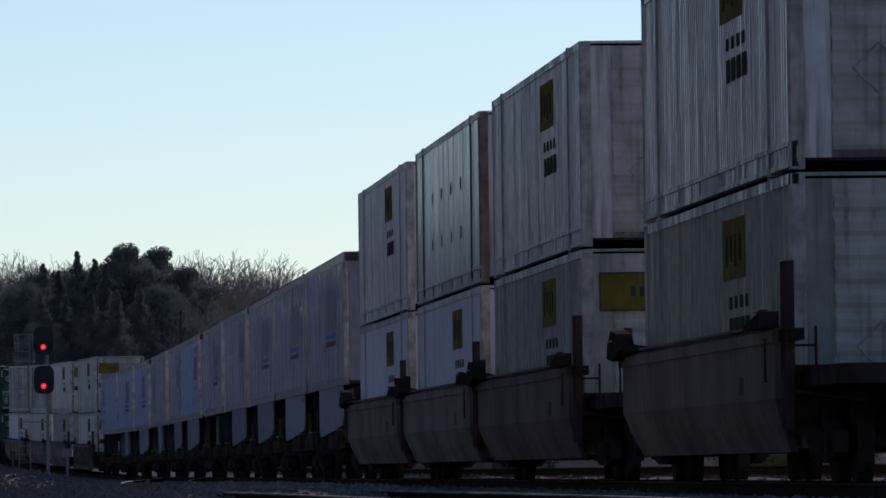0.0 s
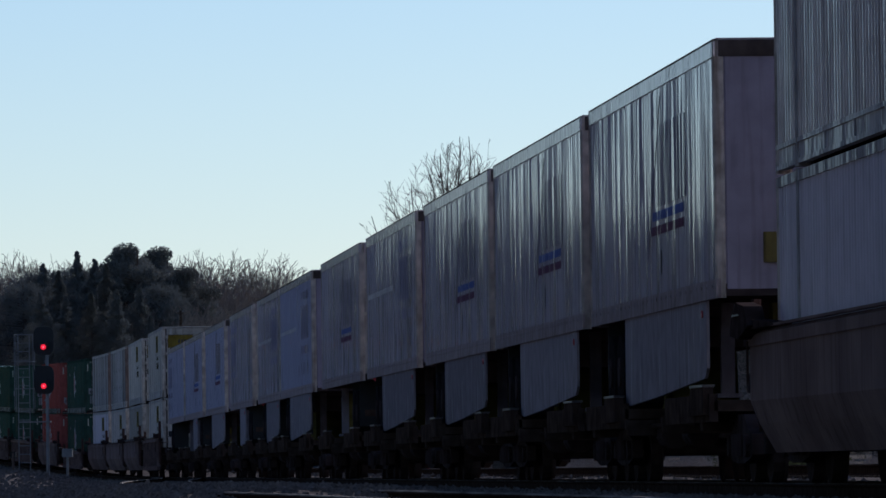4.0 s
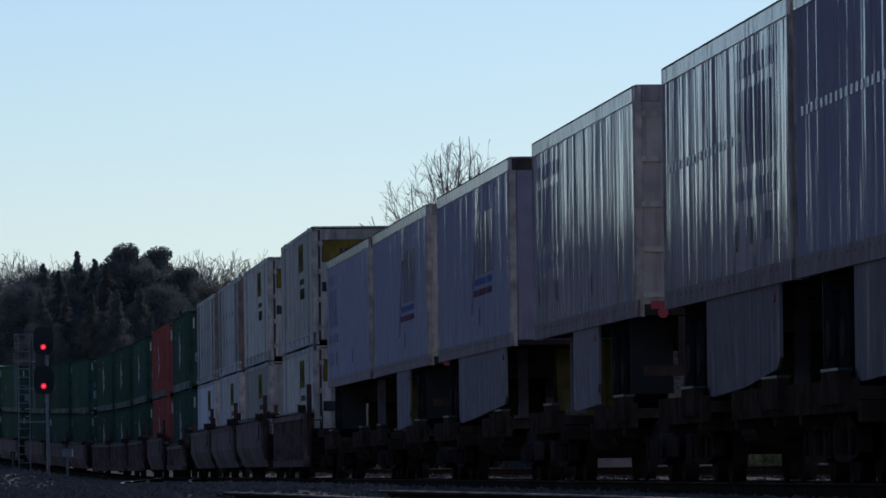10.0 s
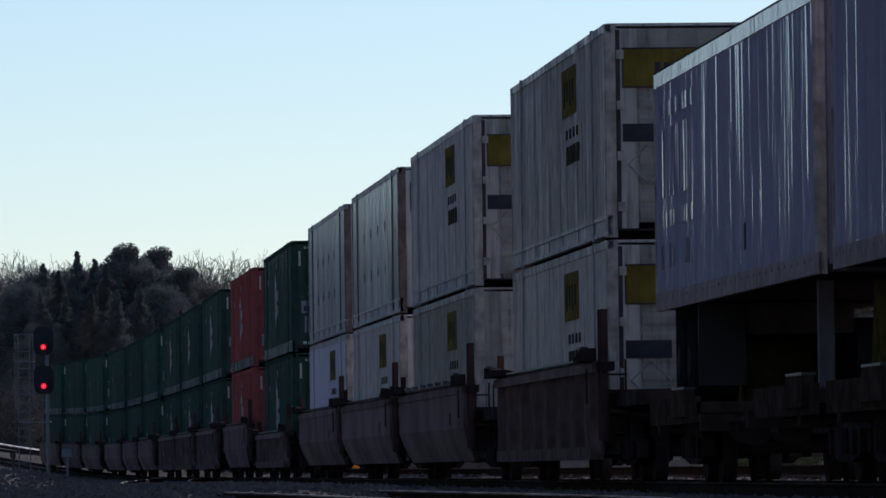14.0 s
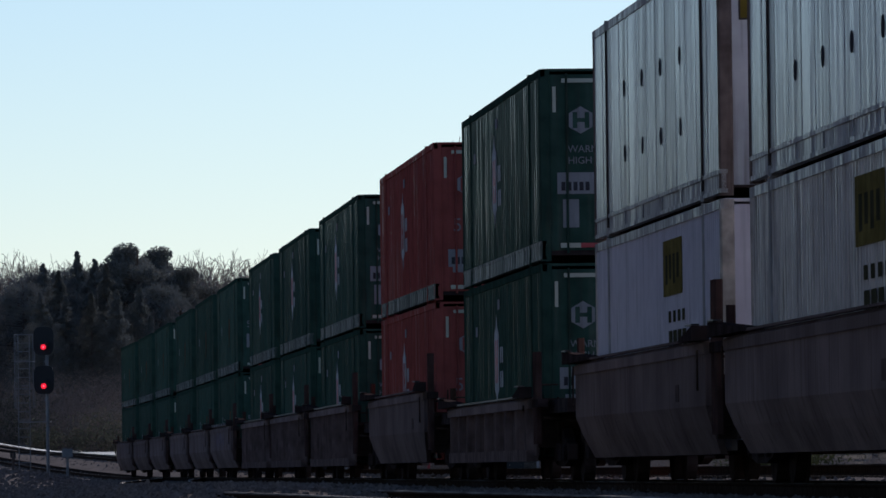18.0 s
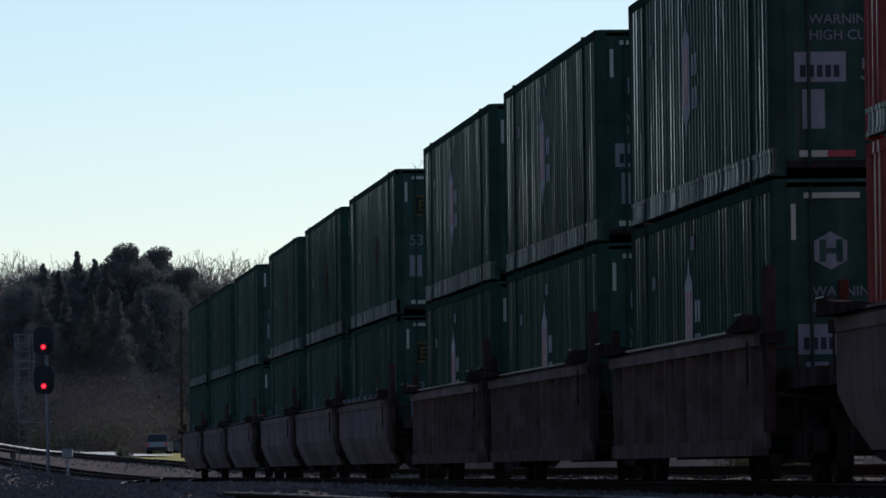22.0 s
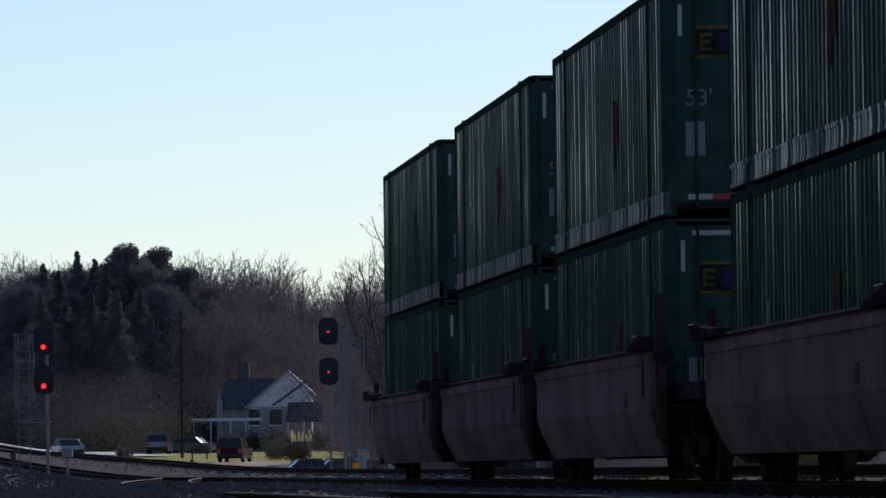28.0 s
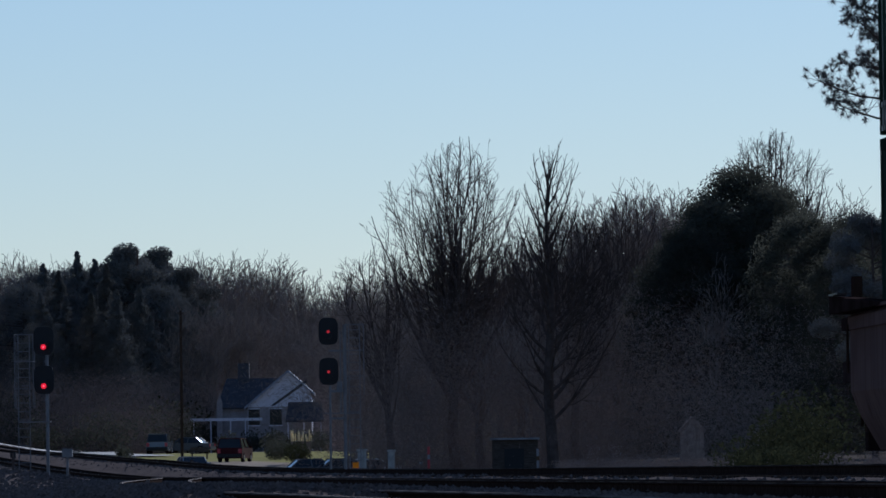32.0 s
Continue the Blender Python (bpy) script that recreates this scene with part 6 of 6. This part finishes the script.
def house():
    d = 640
    base = height(across(470) * d, d)
    hs = thing("house", "small white gabled house with pale roof and dark porch", "house", at=Matrix.Translation((across(470) * d, d, base)))
    k = d / 12630
    X = lambda col: (col - 470) * k
    Z = lambda row: 0.2 + (838 - row) * k - base
    gable = [(X(440), -0.2), (X(553), -0.2), (X(553), Z(712)), (X(545), Z(690)), (X(512), Z(662)), (X(440), Z(722))]
    part("wall", Shape().prism(list(gable), 0.0, 8.0, "y"), HOUSE_WALL, hs)
    # Side wing and lower wall wear the colour that holds their shade.
    part("wall", Shape().box(X(385), 1.0, -0.2, X(441), 8.5, Z(722)), SHADED_WALL, hs)
    part("lower_wall", Shape().box(X(441), -0.06, -0.2, X(552), 0.0, Z(724)), SHADED_WALL, hs, "cream lower wall, shade in its colour")
    roof = Shape().add([(X(385), 0.6, Z(724)), (X(470), 0.6, Z(724)), (X(512), 4.5, Z(672)), (X(400), 4.5, Z(672)), (X(385), 0.6, Z(727)), (X(470), 0.6, Z(727)), (X(512), 4.5, Z(675)), (X(400), 4.5, Z(675))],
                       [(0, 1, 2, 3), (7, 6, 5, 4), (0, 4, 5, 1), (1, 5, 6, 2), (3, 7, 4, 0)])
    part("roof", roof, ROOF_DARK, hs, "dark shingled main roof")
    for a, b in (((434, 724), (512, 659)), ((512, 659), (558, 700))):
        x0, z0, x1, z1 = X(a[0]), Z(a[1]), X(b[0]), Z(b[1])
        part("gable_roof", Shape().add([(x0, -0.5, z0), (x1, -0.5, z1), (x1, 8, z1), (x0, 8, z0), (x0, -0.5, z0 - 0.2), (x1, -0.5, z1 - 0.2), (x1, 8, z1 - 0.2), (x0, 8, z0 - 0.2)],
             [(0, 1, 2, 3), (7, 6, 5, 4), (0, 4, 5, 1), (1, 5, 6, 2), (2, 6, 7, 3), (3, 7, 4, 0)]), ROOF, hs, "pale gable roof edge")
    for i in range(9):
        z = Z(722) + 0.25 + i * 0.25
        k0 = (z - Z(722)) / (Z(662) - Z(722))
        part("clapboard", Shape().box(X(440 + 72 * k0) + 0.2, -0.02, z, X(553 - 41 * max(0, k0 * 1.6 - 0.6)) - 0.15, 0.0, z + 0.03), HOUSE_WALL, hs)
    for c0, c1 in ((441, 461), (479, 500)):
        wn_ = part("window", Shape().box(X(c0), -0.1, Z(756), X(c1), -0.06, Z(728)), GLASS, hs, "dark window")
        part("window_frame", Shape().box(X(c0) - 0.06, -0.12, Z(728), X(c1) + 0.06, -0.06, Z(728) + 0.08).box(X(c0) - 0.06, -0.12, Z(758), X(c1) + 0.06, -0.06, Z(756)), HOUSE_WALL, wn_)
    porch = Shape().add([(X(508), -2.6, Z(748)), (X(575), -2.6, Z(748)), (X(570), 0.0, Z(716)), (X(512), 0.0, Z(716)), (X(508), -2.6, Z(752)), (X(575), -2.6, Z(752)), (X(570), 0, Z(720)), (X(512), 0, Z(720))],
                        [(0, 1, 2, 3), (7, 6, 5, 4), (0, 4, 5, 1), (1, 5, 6, 2), (3, 7, 4, 0)])
    part("porch_roof", porch, ROOF_DARK, hs)
    for col in (512, 540, 570):
        part("porch_post", Shape().box(X(col) - 0.06, -2.5, -0.2, X(col) + 0.06, -2.38, Z(750)), HOUSE_WALL, hs)
    # Thin dark strip across the gable, drawn in place of a slanting shadow.
    part("rake_board", Shape().prism([(X(480), Z(722)), (X(487), Z(722)), (X(545), Z(682)), (X(545), Z(676))], -0.09, -0.03, "y"), ROOF_DARK, hs, "dark slanting strip that stands for a shadow")
    part("side_gable", Shape().prism([(X(385), -0.2), (X(395), -0.2), (X(395), Z(716)), (X(390), Z(700)), (X(385), Z(716))], 0.4, 1.0, "y"), SHADED_WALL, hs, "small pale side gable, shade in its colour")
    part("chimney", Shape().box(X(421), 4.0, 1.0, X(441), 5.0, Z(645)), ROOF_DARK, hs)
    part("porch_beam", Shape().box(X(337), -1.0, Z(748), X(466), -0.9, Z(743)), HOUSE_WALL, hs)
    for col in (345, 375, 410, 436):
        part("porch_post", Shape().box(X(col) - 0.05, -1.0, -0.2, X(col) + 0.05, -0.9, Z(748)), HOUSE_WALL, hs)


house()

bench = thing("garden_bench", "dark wooden garden bench on the lawn", "bench", at=grounded(354, 545, 10))
part("seat", Shape().box(-0.7, -0.2, 0.42, 0.7, 0.22, 0.47), TIE, bench)
part("backrest", Shape().box(-0.7, 0.22, 0.55, 0.7, 0.26, 0.9), TIE, bench)
for x in (-0.6, 0.54):
    for y in (-0.18, 0.18):
        part("leg", Shape().box(x, y, -0.05, x + 0.06, y + 0.06, 0.42), TIE, bench)

pole = thing("utility_pole", "dark wooden utility pole at the wood's edge", "pole", at=place(None, across(323), 555))
hgt = tall_for(554, 323, 555)
part("shaft", Shape().cyl((0, 0, -0.3), (0, 0, hgt), 0.12, 10, 0.09), RAILBODY, pole)
part("cross_arm", Shape().box(-0.25, -0.06, hgt - 0.25, 0.25, 0.06, hgt - 0.1), BARK, pole)
for k in (-0.18, 0.18):
    part("insulator", Shape().cyl((k, 0, hgt - 0.1), (k, 0, hgt + 0.05), 0.05, 8), GALV, pole)

mail = thing("relay_cabinet", "small grey equipment box on a post", "box", at=place(None, across(120), 300))
part("post", Shape().box(-0.05, -0.05, -0.2, 0.05, 0.05, 1.2), GALV, mail)
part("case", Shape().box(-0.22, -0.2, 1.1, 0.22, 0.2, 1.45, 0.03), GALV, mail)
for col, d in ((238, 470), (340, 460), (24, 300)):
    p = thing("marker_post", "thin dark marker post beside the track", "post", at=place(None, across(col), d))
    part("shaft", Shape().cyl((0, 0, -0.2), (0, 0, 1.3), 0.06, 8), BARK, p)
    part("cap", Shape().box(-0.12, -0.04, 1.1, 0.12, 0.04, 1.35), BLACK, p)
for col, row, d, m, w, h in ((759, 794, 328, INK_RED, 0.12, tall_for(794, 759, 328)), (952, 798, 328, PALE, 0.12, tall_for(798, 952, 328))):
    p = thing("marker_stake", "slender coloured marker stake beside the road", "stake", at=place(None, across(col), d))
    part("stake", Shape().box(-w / 2, -0.03, -0.2, w / 2, 0.03, h), m, p)
    part("band", Shape().box(-w / 2 - 0.01, -0.04, h * 0.6, w / 2 + 0.01, 0.04, h * 0.75), PALE if m is INK_RED else ORANGE, p)
bx = thing("utility_box", "small amber plastic box beside the road", "box", at=place(None, across(630), 300))
part("case", Shape().box(-0.13, -0.12, -0.05, 0.13, 0.12, 0.36, 0.03), AMBER, bx)
part("lid", Shape().box(-0.14, -0.13, 0.36, 0.14, 0.13, 0.40, 0.03), AMBER, bx)
for col, w, h in ((641, 0.2, tall_for(802, 641, 328)), (693, 0.16, tall_for(803, 693, 328))):
    pl = thing("gate_pillar", "weathered pale masonry pillar beside the road", "pillar", "gate pillars", at=place(None, across(col), 328))
    part("shaft", Shape().box(-w, -w, -0.2, w, w, h, 0.03), MASONRY, pl)
    part("cap", Shape().box(-w - 0.05, -w - 0.05, h, w + 0.05, w + 0.05, h + 0.09, 0.03), MASONRY, pl)
rp = random.Random(8)
for col, d in ((522, 585), (533, 588), (549, 586)):
    gr = thing("pampas_grass", "clump of dry cream-plumed ornamental grass by the porch", "grass", "ornamental grass", at=place(None, across(col), d))
    mid = tall_for(784, col, d)
    for i in range(7):
        x, y = rp.uniform(-0.28, 0.28), rp.uniform(-0.2, 0.2)
        lean, hp = rp.uniform(-0.12, 0.12), mid + rp.uniform(0.3, 1.0)
        part("stalk", Shape().cyl((x * 0.4, y * 0.4, -0.05), (x, y, mid), 0.015, 5), BRUSH, gr)
        part("plume", Shape().cyl((x, y, mid - 0.05), (x + lean * 0.5, y, (mid + hp) / 2), 0.03, 6, 0.07).cyl((x + lean * 0.5, y, (mid + hp) / 2), (x + lean, y, hp), 0.07, 6, 0.01), PLUME, gr)
shed = thing("shed", "grey flat-roofed shed under the bare tree", "shed", at=place(None, across(912), 330))
roof_z = tall_for(782, 912, 330)
part("wall", Shape().box(-1.05, 0, -0.2, 1.05, 2.0, roof_z), TIE, shed)
part("roof", Shape().box(-1.15, -0.2, roof_z, 1.15, 2.2, roof_z + 0.09), GALV, shed)
part("door", Shape().box(-0.5, -0.03, 0, 0.4, 0, 1.4), BLACK, shed)
hut = thing("hut", "small pale brown hut with a pitched top", "hut", at=place(None, across(1226), 352))
part("wall", Shape().prism([(-0.58, -0.2), (0.58, -0.2), (0.58, 1.5), (0, 2.1), (-0.58, 1.5)], 0, 1.2, "y"), HUT, hut)
part("roof", Shape().prism([(-0.68, 1.45), (-0.64, 1.4), (0, 2.1), (0.64, 1.4), (0.68, 1.45), (0, 2.18)], -0.08, 1.28, "y"), HUT, hut)
low = thing("low_house", "long low grey house behind the trees", "house", at=place(None, across(1120), 420))
part("wall", Shape().box(-2.6, 0, -0.2, 2.6, 5, 1.6), HOUSE_WALL, low)
part("roof", Shape().prism([(-0.4, 1.6), (5.4, 1.6), (2.5, 3.0)], -2.9, 2.9, "x"), ROOF_DARK, low)
for x in (-1.6, 0.2, 1.7):
    part("window", Shape().box(x - 0.4, -0.04, 0.5, x + 0.4, 0, 1.2), GLASS, low)


# ---- motion ----
ROAD_TIMES = ((0.0, 2.0), (22.0, 20.0), (24.0, 45.0), (26.0, 74.8), (26.5, 83.0), (28.5, 115.9), (30.0, 141.3), (32.0, 172.0))


def motions():
    for ob, off, length, up in MOVING:
        walk(ob, [(t, ride(travel(off, t), length) @ Matrix.Translation((0, 0, up))) for t in [i * 1.0 for i in range(33)]])
    rows = []
    for t, u in ROAD_TIMES:
        p, a = road_at(u)
        rows.append((t, Matrix.Translation(p) @ Euler((0, 0, a)).to_matrix().to_4x4()))
    walk(MOVING_CAR, rows)


motions()
